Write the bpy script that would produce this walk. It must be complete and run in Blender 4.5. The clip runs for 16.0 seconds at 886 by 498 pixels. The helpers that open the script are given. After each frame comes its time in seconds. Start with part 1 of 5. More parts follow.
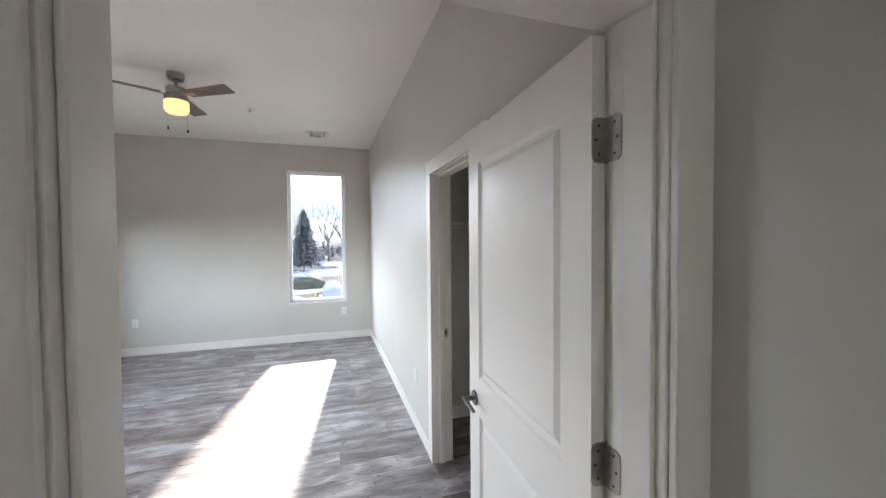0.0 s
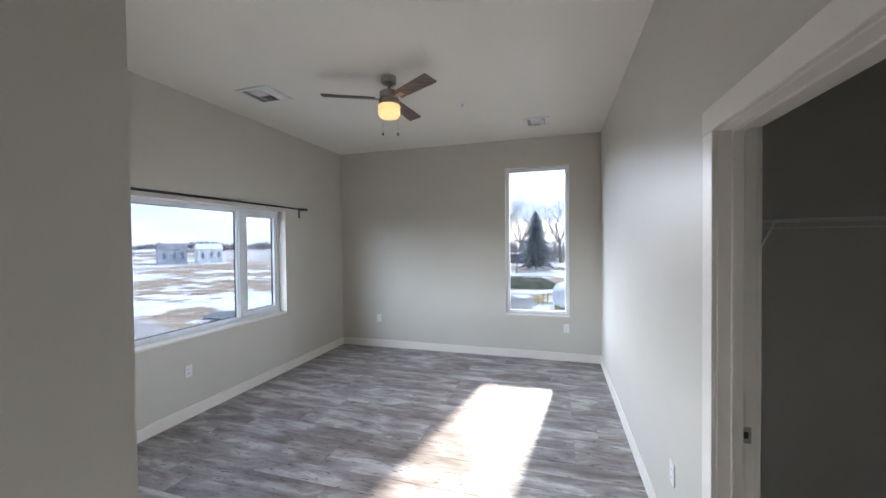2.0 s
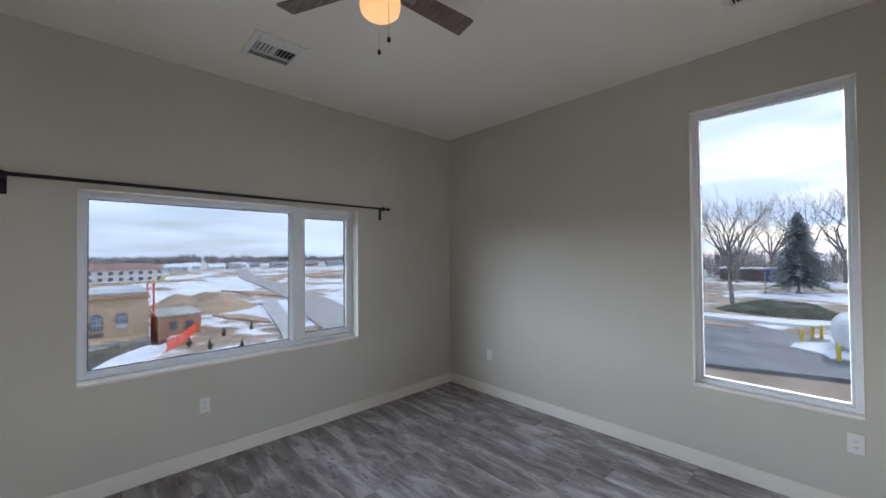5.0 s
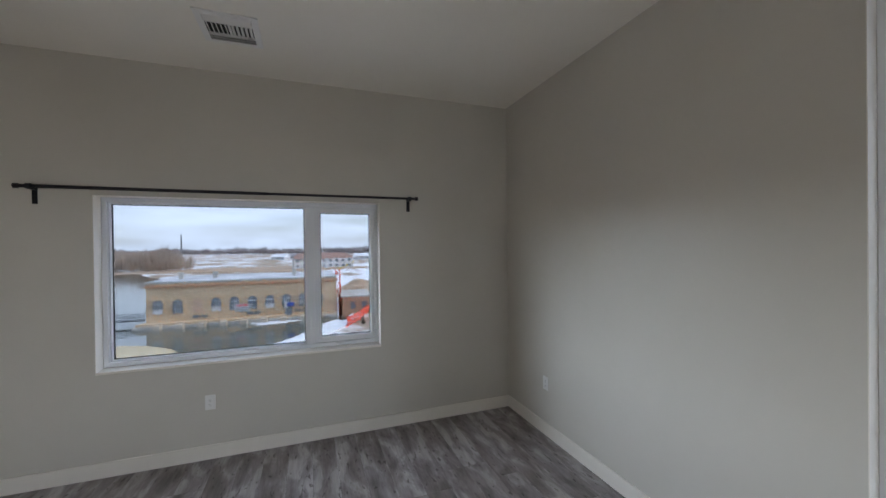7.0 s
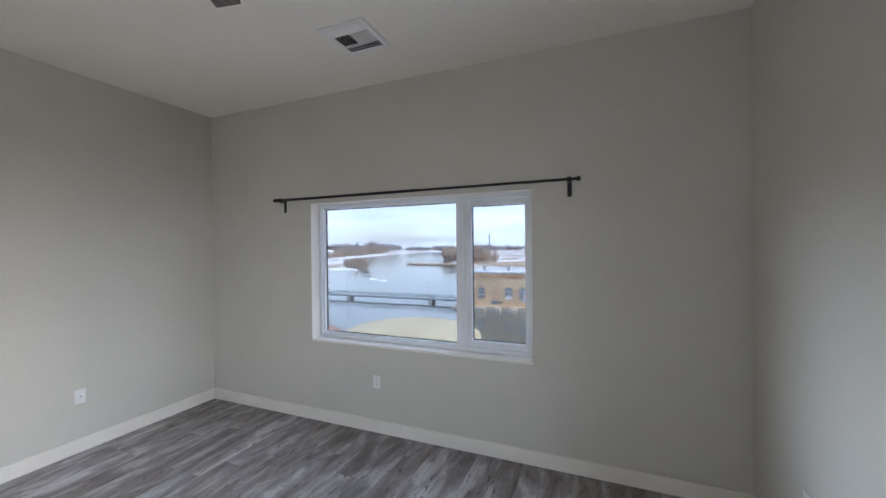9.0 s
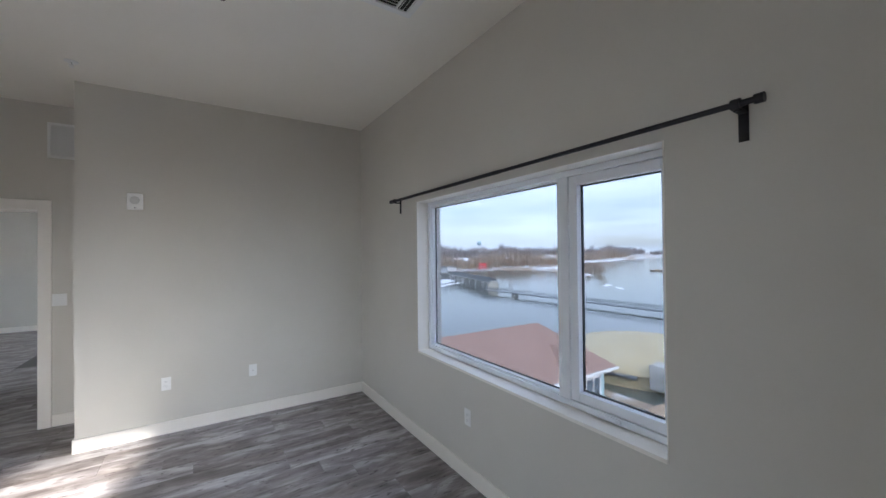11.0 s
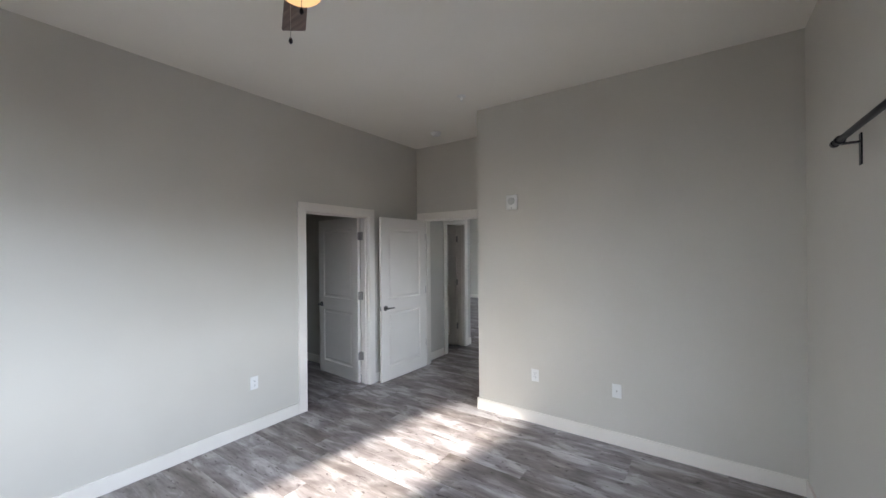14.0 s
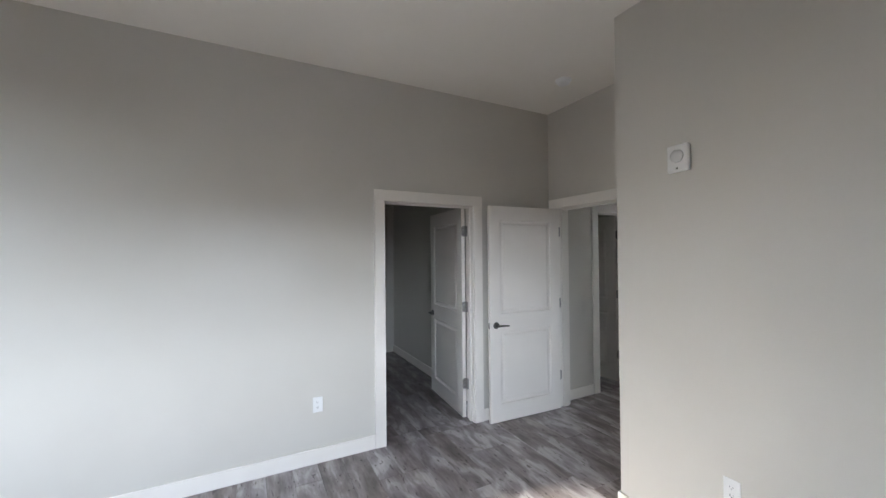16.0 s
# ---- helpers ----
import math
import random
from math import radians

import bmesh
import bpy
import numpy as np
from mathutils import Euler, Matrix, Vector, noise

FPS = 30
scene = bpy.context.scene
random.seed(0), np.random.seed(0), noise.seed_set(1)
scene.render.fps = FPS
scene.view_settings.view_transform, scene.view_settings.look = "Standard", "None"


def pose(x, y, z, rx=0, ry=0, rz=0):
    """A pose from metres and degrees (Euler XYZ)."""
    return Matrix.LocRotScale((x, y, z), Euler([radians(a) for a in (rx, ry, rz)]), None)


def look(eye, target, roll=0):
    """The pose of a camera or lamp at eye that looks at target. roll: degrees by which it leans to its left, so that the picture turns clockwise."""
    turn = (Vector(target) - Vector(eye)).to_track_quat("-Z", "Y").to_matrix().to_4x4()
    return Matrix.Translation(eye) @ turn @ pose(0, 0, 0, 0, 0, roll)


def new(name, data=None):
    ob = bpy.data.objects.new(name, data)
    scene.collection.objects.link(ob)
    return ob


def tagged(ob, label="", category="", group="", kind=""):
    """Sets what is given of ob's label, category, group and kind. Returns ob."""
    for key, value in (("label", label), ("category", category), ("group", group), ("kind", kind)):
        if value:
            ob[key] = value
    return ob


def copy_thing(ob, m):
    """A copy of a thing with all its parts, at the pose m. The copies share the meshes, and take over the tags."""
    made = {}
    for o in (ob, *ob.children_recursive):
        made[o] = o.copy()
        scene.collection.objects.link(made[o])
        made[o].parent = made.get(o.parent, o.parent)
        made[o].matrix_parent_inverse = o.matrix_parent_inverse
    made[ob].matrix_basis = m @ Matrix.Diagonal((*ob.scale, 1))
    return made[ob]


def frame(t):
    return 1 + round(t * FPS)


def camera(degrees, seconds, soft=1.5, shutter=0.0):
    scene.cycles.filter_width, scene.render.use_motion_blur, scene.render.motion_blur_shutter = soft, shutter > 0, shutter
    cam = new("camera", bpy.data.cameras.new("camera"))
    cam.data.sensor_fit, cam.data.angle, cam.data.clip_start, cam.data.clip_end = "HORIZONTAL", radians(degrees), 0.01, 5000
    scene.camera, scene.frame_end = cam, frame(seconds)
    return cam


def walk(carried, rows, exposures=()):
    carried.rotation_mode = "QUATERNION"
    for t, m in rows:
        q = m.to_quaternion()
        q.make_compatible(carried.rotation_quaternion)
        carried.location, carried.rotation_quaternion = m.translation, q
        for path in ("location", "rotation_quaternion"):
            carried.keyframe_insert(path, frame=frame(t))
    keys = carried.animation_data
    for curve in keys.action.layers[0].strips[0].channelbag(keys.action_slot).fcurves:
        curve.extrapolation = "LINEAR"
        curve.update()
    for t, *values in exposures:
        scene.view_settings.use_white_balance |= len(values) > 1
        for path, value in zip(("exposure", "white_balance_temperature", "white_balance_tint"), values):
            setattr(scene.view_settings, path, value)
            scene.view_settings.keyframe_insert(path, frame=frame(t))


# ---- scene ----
cam = camera(99.8, 16.0)
PATH = [
    (0, (0.06, 0.116, 1.593), (0.664, 2.022, 1.539), -0.5),
    (0.5, (0.1, 0.262, 1.602), (0.371, 2.243, 1.546), -0.6),
    (1, (0.173, 0.465, 1.609), (0.133, 2.464, 1.557), -0.7),
    (1.5, (0.211, 0.715, 1.613), (-0.115, 2.688, 1.566), -0.6),
    (2, (0.211, 1.015, 1.642), (-0.37, 2.928, 1.604), -0.6),
    (2.5, (0.243, 1.346, 1.663), (-0.592, 3.164, 1.638), -0.6),
    (3, (0.233, 1.664, 1.613), (-0.792, 3.381, 1.61), -0.8),
    (3.5, (0.246, 1.981, 1.595), (-0.901, 3.62, 1.604), -0.8),
    (4, (0.308, 2.334, 1.587), (-0.954, 3.886, 1.604), -0.8),
    (4.2, (0.306, 2.47, 1.562), (-1.001, 3.984, 1.592), -0.8),
    (6.3, (0.26, 3.903, 1.665), (-1.456, 4.929, 1.645), -0.3),
    (6.5, (0.264, 4.045, 1.664), (-1.503, 4.981, 1.645), -0.4),
    (7, (0.277, 4.403, 1.65), (-1.604, 5.085, 1.639), -0.7),
    (7.5, (0.212, 4.702, 1.65), (-1.759, 5.042, 1.634), -0.5),
    (8, (0.109, 4.958, 1.668), (-1.891, 4.927, 1.64), -0.7),
    (8.5, (-0.067, 5.257, 1.646), (-2.017, 4.812, 1.635), -0.8),
    (8.7, (-0.157, 5.354, 1.636), (-2.07, 4.771, 1.625), -0.7),
    (10.8, (-1.416, 5.779, 1.63), (-2.623, 4.184, 1.645), -0.5),
    (11, (-1.547, 5.805, 1.61), (-2.629, 4.123, 1.631), -0.6),
    (11.5, (-1.787, 5.815, 1.606), (-2.506, 3.953, 1.626), -0.7),
    (12, (-2.021, 5.755, 1.599), (-2.315, 3.777, 1.618), -0.6),
    (12.5, (-2.233, 5.656, 1.602), (-2.131, 3.658, 1.621), -0.7),
    (13, (-2.443, 5.478, 1.61), (-1.939, 3.542, 1.626), -0.6),
    (13.5, (-2.535, 5.224, 1.612), (-1.666, 3.422, 1.623), -0.5),
    (14, (-2.568, 4.947, 1.64), (-1.422, 3.308, 1.641), -0.5),
    (14.5, (-2.59, 4.655, 1.661), (-1.233, 3.186, 1.656), -0.5),
    (15, (-2.524, 4.292, 1.62), (-0.963, 3.042, 1.626), -0.5),
    (15.5, (-2.398, 3.965, 1.634), (-0.71, 2.892, 1.646), -0.5),
    (16, (-2.227, 3.621, 1.592), (-0.449, 2.704, 1.618), -0.5),
]
walk(cam, [(t, look(eye, target, roll)) for t, eye, target, roll in PATH], exposures=[
    (0, 4.4, 6800, 10), (0.5, 4.4, 6850, 10), (1.5, 4.2, 6800, 10), (2.5, 3.95, 6600, 10), (3.5, 3.65, 6600, 10), (4.2, 3.55, 6650, 10), (7.0, 3.5, 6950, 10), (7.5, 3.68, 6900, 10),
    (8.5, 3.95, 6650, 10), (11.0, 3.74, 6500, 10), (12.5, 3.62, 6450, 10), (14.5, 3.92, 6650, 10), (16.0, 3.98, 6650, 10)])

# ---- light, sky and exposure ----
SUN_EL, SUN_AZ = 28.5, 8.3            # degrees; azimuth from +y towards +x
world = bpy.data.worlds.new("sky")
scene.world = world
world.use_nodes = True
wn, wl = world.node_tree.nodes, world.node_tree.links
wn.clear()
w_out, w_bg = wn.new("ShaderNodeOutputWorld"), wn.new("ShaderNodeBackground")
sky = wn.new("ShaderNodeTexSky")
sky.sky_type, sky.sun_disc = "NISHITA", False
sky.sun_elevation, sky.sun_rotation = radians(SUN_EL), radians(SUN_AZ)
sky.air_density, sky.dust_density, sky.ozone_density = 1.0, 1.5, 1.0
w_co, w_map, w_noise, w_ramp, w_mix = (wn.new("ShaderNodeTexCoord"), wn.new("ShaderNodeMapping"), wn.new("ShaderNodeTexNoise"),
                                       wn.new("ShaderNodeValToRGB"), wn.new("ShaderNodeMix"))
w_map.inputs["Scale"].default_value = (2.0, 2.0, 14.0)
w_noise.inputs["Scale"].default_value, w_noise.inputs["Detail"].default_value = 1.6, 6.0
w_ramp.color_ramp.elements[0].position, w_ramp.color_ramp.elements[1].position = 0.30, 0.62
w_ramp.color_ramp.elements[0].color = (0.38, 0.38, 0.38, 1)
w_mix.data_type = "RGBA"
w_mix.inputs["B"].default_value = (7.4, 8.7, 10.9, 1)      # grey-blue cloud deck
wl.new(w_co.outputs["Generated"], w_map.inputs["Vector"])
wl.new(w_map.outputs["Vector"], w_noise.inputs["Vector"])
wl.new(w_noise.outputs["Fac"], w_ramp.inputs["Fac"])
wl.new(w_ramp.outputs["Color"], w_mix.inputs["Factor"])
wl.new(sky.outputs["Color"], w_mix.inputs["A"])
wl.new(w_mix.outputs["Result"], w_bg.inputs["Color"])
w_bg.inputs["Strength"].default_value = 0.15
wl.new(w_bg.outputs["Background"], w_out.inputs["Surface"])

sun = new("sun", bpy.data.lights.new("sun", "SUN"))
sun.data.energy, sun.data.angle, sun.data.color = 1.35, radians(3.2), (1.0, 0.95, 0.88)
s_dir = Vector((math.sin(radians(SUN_AZ)) * math.cos(radians(SUN_EL)), math.cos(radians(SUN_AZ)) * math.cos(radians(SUN_EL)), math.sin(radians(SUN_EL))))
sun.matrix_world = look(Vector((0, 6, 30)) + s_dir * 20, Vector((0, 6, 30)))


# the windows' openings lead the sky's light into the room
# portal_living fills an unseen opening, added to brighten the hall
for name, m, w, h in (("portal_wide", look((-3.37, 3.965, 1.40), (0, 3.965, 1.40)), 2.07, 1.31), ("portal_living", look((-4.13, -3.95, 1.40), (0, -3.95, 1.40)), 2.9, 1.9), ("portal_tall", look((-0.05, 6.59, 1.634), (-0.05, 0, 1.634)), 0.87, 2.08)):
    lamp = bpy.data.lights.new(name, "AREA")
    lamp.shape, lamp.size, lamp.size_y = "RECTANGLE", w, h
    lamp.cycles.is_portal = True
    new(name, lamp).matrix_world = m


# ---- materials ----
def mat(name, color, rough=0.6, metal=0.0, spec=0.5):
    m = bpy.data.materials.new(name)
    m.use_nodes = True
    b = m.node_tree.nodes["Principled BSDF"]
    b.inputs["Base Color"].default_value = (*color, 1)
    b.inputs["Roughness"].default_value, b.inputs["Metallic"].default_value = rough, metal
    b.inputs["Specular IOR Level"].default_value = spec
    return m


def nodes_of(m):
    return m.node_tree.nodes, m.node_tree.links, m.node_tree.nodes["Principled BSDF"]


def add_noise(m, scale, detail=4.0, stretch=(1, 1, 1), coord="Object"):
    n, l, b = nodes_of(m)
    co, mp, no = n.new("ShaderNodeTexCoord"), n.new("ShaderNodeMapping"), n.new("ShaderNodeTexNoise")
    mp.inputs["Scale"].default_value = stretch
    no.inputs["Scale"].default_value, no.inputs["Detail"].default_value = scale, detail
    l.new(co.outputs[coord], mp.inputs["Vector"])
    l.new(mp.outputs["Vector"], no.inputs["Vector"])
    return no, mp


def ramp(m, source, stops):
    n, l, b = nodes_of(m)
    r = n.new("ShaderNodeValToRGB")
    while len(r.color_ramp.elements) < len(stops):
        r.color_ramp.elements.new(0.5)
    for e, (p, c) in zip(r.color_ramp.elements, stops):
        e.position, e.color = p, (*c, 1)
    l.new(source, r.inputs["Fac"])
    return r.outputs["Color"]


def mix(m, fac, a, b_, mode="MIX"):
    n, l, b = nodes_of(m)
    x = n.new("ShaderNodeMix")
    x.data_type, x.blend_type = "RGBA", mode
    for sock, v in ((x.inputs["Factor"], fac), (x.inputs["A"], a), (x.inputs["B"], b_)):
        if isinstance(v, (int, float)):
            sock.default_value = v
        elif isinstance(v, tuple):
            sock.default_value = (*v, 1)
        else:
            l.new(v, sock)
    return x.outputs["Result"]


def bump(m, source, strength, dist):
    n, l, b = nodes_of(m)
    x = n.new("ShaderNodeBump")
    x.inputs["Strength"].default_value, x.inputs["Distance"].default_value = strength, dist
    l.new(source, x.inputs["Height"])
    l.new(x.outputs["Normal"], b.inputs["Normal"])


def mottled(name, c1, c2, scale, rough=0.6, metal=0.0, bump_s=0.0, bump_scale=None, stretch=(1, 1, 1), lo=0.35, hi=0.65, spec=0.5):
    m = mat(name, c1, rough, metal, spec)
    n, l, b = nodes_of(m)
    no, _ = add_noise(m, scale, 5.0, stretch)
    l.new(ramp(m, no.outputs["Fac"], [(lo, c1), (hi, c2)]), b.inputs["Base Color"])
    if bump_s:
        fine, _ = add_noise(m, bump_scale or scale * 8, 3.0, stretch)
        bump(m, fine.outputs["Fac"], bump_s, 0.002)
    return m


M_WALL = mottled("wall_paint_grey", (0.604, 0.577, 0.517), (0.634, 0.607, 0.547), 1.3, 0.34, 0, 0.10, 140, spec=0.35)
M_CEIL = mottled("ceiling_paint", (0.862, 0.832, 0.757), (0.892, 0.862, 0.787), 1.1, 0.45, 0, 0.08, 120, spec=0.3)
M_TRIM = mottled("trim_paint_white", (0.82, 0.78, 0.715), (0.86, 0.82, 0.755), 3.0, 0.35, 0, 0.03, 60)
M_DOOR = mottled("door_paint_white", (0.82, 0.78, 0.72), (0.86, 0.82, 0.76), 2.0, 0.35, 0, 0.04, 90)
M_VINYL = mottled("window_vinyl_white", (0.77, 0.79, 0.82), (0.81, 0.83, 0.86), 4.0, 0.30)
M_PLASTIC = mat("white_plastic", (0.82, 0.82, 0.80), 0.35)
M_SLOT = mat("slot_shade_and_dark_parts", (0.03, 0.03, 0.03), 0.6)
M_NICKEL = mottled("brushed_nickel", (0.36, 0.34, 0.32), (0.44, 0.42, 0.40), 30, 0.38, 1.0)
# the levers' satin nickel, with their shade put into a darker colour
M_NICKEL_SHADED = mottled("shaded_satin_nickel", (0.13, 0.125, 0.12), (0.20, 0.19, 0.18), 30, 0.40, 1.0)
M_BRONZE = mottled("dark_rod_metal", (0.022, 0.022, 0.026), (0.035, 0.035, 0.04), 12, 0.42, 0.6)
M_GASKET = mat("black_gasket", (0.02, 0.02, 0.022), 0.6)
M_BLADE = mottled("fan_blade_wood", (0.13, 0.095, 0.085), (0.22, 0.17, 0.15), 6, 0.45, 0, 0.1, 40, (1, 9, 1))
M_DUCT_SHADE = mat("duct_shade", (0.03, 0.03, 0.03), 0.8)
M_WIRE = mat("white_wire_coating", (0.75, 0.75, 0.74), 0.4)
M_CONCRETE = mottled("concrete", (0.42, 0.40, 0.37), (0.55, 0.53, 0.49), 0.5, 0.85, 0, 0.2, 12)
M_SUB = mat("floor_base", (0.10, 0.095, 0.09), 0.7)

# fan globe: warm light behind frosted glass
M_GLOBE = mat("frosted_lit_glass", (0.85, 0.70, 0.50), 0.4)
gn, gl, gb = nodes_of(M_GLOBE)
gb.inputs["Emission Color"].default_value = (1.0, 0.52, 0.20, 1)
gb.inputs["Emission Strength"].default_value = 0.075


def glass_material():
    m = bpy.data.materials.new("view_dimming_glass")
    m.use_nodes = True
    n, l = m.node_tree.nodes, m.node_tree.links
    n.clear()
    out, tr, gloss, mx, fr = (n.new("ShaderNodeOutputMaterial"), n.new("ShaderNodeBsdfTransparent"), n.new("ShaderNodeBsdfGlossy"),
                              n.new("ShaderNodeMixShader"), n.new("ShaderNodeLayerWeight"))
    tr.inputs["Color"].default_value = (*GLASS_VIEW_DIM, 1)
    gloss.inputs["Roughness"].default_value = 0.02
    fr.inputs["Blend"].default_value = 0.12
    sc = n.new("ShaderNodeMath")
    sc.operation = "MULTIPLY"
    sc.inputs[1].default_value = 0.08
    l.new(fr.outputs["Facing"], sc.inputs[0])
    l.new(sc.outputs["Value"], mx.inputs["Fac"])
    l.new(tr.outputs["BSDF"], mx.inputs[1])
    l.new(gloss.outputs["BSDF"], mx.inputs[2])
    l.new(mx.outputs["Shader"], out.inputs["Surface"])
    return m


# dark pane colour stands in for a lower exposure of the view outside
GLASS_VIEW_DIM = (0.236, 0.247, 0.262)
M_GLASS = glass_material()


def plank_material():
    m = mat("grey_vinyl_plank", (0.25, 0.24, 0.23), 0.34, 0, 0.5)
    n, l, b = nodes_of(m)
    info = n.new("ShaderNodeObjectInfo")
    off = n.new("ShaderNodeVectorMath")
    off.operation = "SCALE"
    comb = n.new("ShaderNodeCombineXYZ")
    for s in ("X", "Y", "Z"):
        l.new(info.outputs["Random"], comb.inputs[s])
    l.new(comb.outputs["Vector"], off.inputs[0])
    off.inputs["Scale"].default_value = 37.0
    layers = []
    for scale, stretch, detail in ((1.0, (3.2, 9.0, 1), 10.0), (1.0, (8.0, 60.0, 1), 6.0), (1.0, (14.0, 40.0, 1), 3.0), (1.0, (1.1, 3.2, 1), 3.0)):
        no, mp = add_noise(m, scale, detail, stretch)
        l.new(off.outputs["Vector"], mp.inputs["Location"])
        no.inputs["Distortion"].default_value = 0.5
        layers.append(no.outputs["Fac"])
    base = ramp(m, layers[0], [(0.32, (0.165, 0.145, 0.142)), (0.44, (0.250, 0.228, 0.225)), (0.54, (0.330, 0.308, 0.305)), (0.60, (0.455, 0.438, 0.436)), (0.70, (0.50, 0.485, 0.48))])
    grain = ramp(m, layers[1], [(0.30, (0.74, 0.73, 0.72)), (0.65, (1.06, 1.06, 1.06))])
    c = mix(m, 0.8, base, grain, "MULTIPLY")
    knots = ramp(m, layers[2], [(0.63, (1, 1, 1)), (0.68, (0.30, 0.26, 0.25))])
    c = mix(m, 0.9, c, knots, "MULTIPLY")
    stain = ramp(m, layers[3], [(0.35, (0.80, 0.76, 0.72)), (0.60, (1.0, 1.0, 1.02))])
    c = mix(m, 0.9, c, stain, "MULTIPLY")
    tone = ramp(m, info.outputs["Random"], [(0.0, (0.80, 0.77, 0.75)), (0.5, (0.97, 0.95, 0.95)), (1.0, (1.10, 1.09, 1.10))])
    c = mix(m, 1.0, c, tone, "MULTIPLY")
    l.new(c, b.inputs["Base Color"])
    rr = ramp(m, layers[1], [(0.3, (0.46, 0.46, 0.46)), (0.7, (0.30, 0.30, 0.30))])
    l.new(rr, b.inputs["Roughness"])
    bump(m, layers[1], 0.18, 0.001)
    return m


M_PLANK = plank_material()


# ---- builders ----
def box(bm, x0, x1, y0, y1, z0, z1, bevel=0.0):
    """A box from corner to corner, its edges rounded by bevel."""
    r = bmesh.ops.create_cube(bm, size=1.0)
    vs = r["verts"]
    bmesh.ops.transform(bm, verts=vs, matrix=Matrix.Translation(((x0 + x1) / 2, (y0 + y1) / 2, (z0 + z1) / 2)) @ Matrix.Diagonal((abs(x1 - x0), abs(y1 - y0), abs(z1 - z0), 1)))
    if bevel:
        es = list({e for v in vs for e in v.link_edges})
        bmesh.ops.bevel(bm, geom=es, offset=bevel, segments=2, affect="EDGES", profile=0.5)
    return bm


def tube(bm, p, q, r, r2=None, n=16, caps=True):
    """A round bar from p to q."""
    p, q = Vector(p), Vector(q)
    d = q - p
    m = Matrix.Translation((p + q) / 2) @ d.to_track_quat("Z", "Y").to_matrix().to_4x4()
    bmesh.ops.create_cone(bm, cap_ends=caps, cap_tris=False, segments=n, radius1=r, radius2=r if r2 is None else r2, depth=d.length, matrix=m)
    return bm


def lathe(bm, cx, cy, profile, n=32):
    """A turned shape from (radius, z) pairs round a vertical axis."""
    rings = []
    for r, z in profile:
        rings.append([bm.verts.new((cx + r * math.cos(2 * math.pi * i / n), cy + r * math.sin(2 * math.pi * i / n), z)) for i in range(n)])
    for a, b in zip(rings, rings[1:]):
        for i in range(n):
            bm.faces.new((a[i], a[(i + 1) % n], b[(i + 1) % n], b[i]))
    bm.faces.new(rings[0][::-1])
    bm.faces.new(rings[-1])
    bmesh.ops.recalc_face_normals(bm, faces=bm.faces)
    return bm


def mesh_of(name, bm, material, smooth=False):
    me = bpy.data.meshes.new(name)
    bm.normal_update()
    bm.to_mesh(me)
    bm.free()
    me.materials.append(material)
    if smooth:
        for p in me.polygons:
            p.use_smooth = True
        me.set_sharp_from_angle(angle=radians(38))
    return me


def part(name, bm, material, parent=None, label="", smooth=False):
    ob = new(name, mesh_of(name, bm, material, smooth))
    if parent is not None:
        ob.parent = parent
    return tagged(ob, label)


def thing(name, at, label, category, group="", kind=""):
    """An empty at its base that will carry the parts."""
    ob = new(name)
    ob.matrix_world = at if isinstance(at, Matrix) else Matrix.Translation(at)
    ob.empty_display_size = 0.1
    return tagged(ob, label, category, group, kind)


def B(*args, bevel=0.0):
    return box(bmesh.new(), *args, bevel=bevel)


def setting(name, bm, material, label, category):
    return tagged(part(name, bm, material), label, category, kind="structure")


# ---- plan ----
XW, XE, YN, YS, YE = -3.12, 0.778, 6.34, 1.585, 0.80       # wall faces: west, east, north, jut, entry
XJ, ZC = -0.657, 3.066                                     # jut's corner, ceiling
T, TE = 0.12, 0.15
BW = (2.945, 5.022, 0.748, 2.058)                              # wide window: y, y, z, z
TW = (-0.482, 0.382, 0.595, 2.672)                         # tall window: x, x, z, z
DE = (-0.238, 0.664, 2.048)                                # entry opening: x, x, top
DC = (1.755, 2.616, 2.035)                                 # closet opening: y, y, top
TO = 0.24                                                  # outer wall


def wall_with_hole(axis, lo, hi, a0, a1, z0, z1, h):
    """A wall slab along one axis with one opening h = (a, a, z, z) through it."""
    bm = bmesh.new()
    spans = [(a0, h[0], z0, z1), (h[1], a1, z0, z1), (h[0], h[1], h[3], z1)] + ([(h[0], h[1], z0, h[2])] if h[2] > z0 else [])
    for s in spans:
        if axis == "x":
            box(bm, lo, hi, s[0], s[1], s[2], s[3])
        else:
            box(bm, s[0], s[1], lo, hi, s[2], s[3])
    bmesh.ops.remove_doubles(bm, verts=bm.verts, dist=1e-5)
    return bm


setting("wall_west", wall_with_hole("x", XW - TO, XW, YS - T, YN + TO, -0.1, ZC + 0.1, BW), M_WALL, "grey painted wall around the wide window", "wall")
setting("wall_north", wall_with_hole("y", YN, YN + TO, XW, XE, -0.1, ZC + 0.1, TW), M_WALL, "grey painted wall around the tall narrow window", "wall")
setting("wall_east", wall_with_hole("x", XE, XE + T, YE - TE, YN + TO, -0.1, ZC + 0.1, (DC[0] - 0.02, DC[1] + 0.02, -0.1, DC[2] + 0.02)), M_WALL, "long grey painted wall with the closet doorway", "wall")
setting("wall_jut", B(XW, XJ, YS - T, YS, -0.1, ZC + 0.1), M_WALL, "grey painted wall that juts into the room", "wall")
setting("wall_jut_side", B(XJ - T, XJ, YE, YS - T, -0.1, ZC + 0.1), M_WALL, "short grey painted wall of the entry nook", "wall")
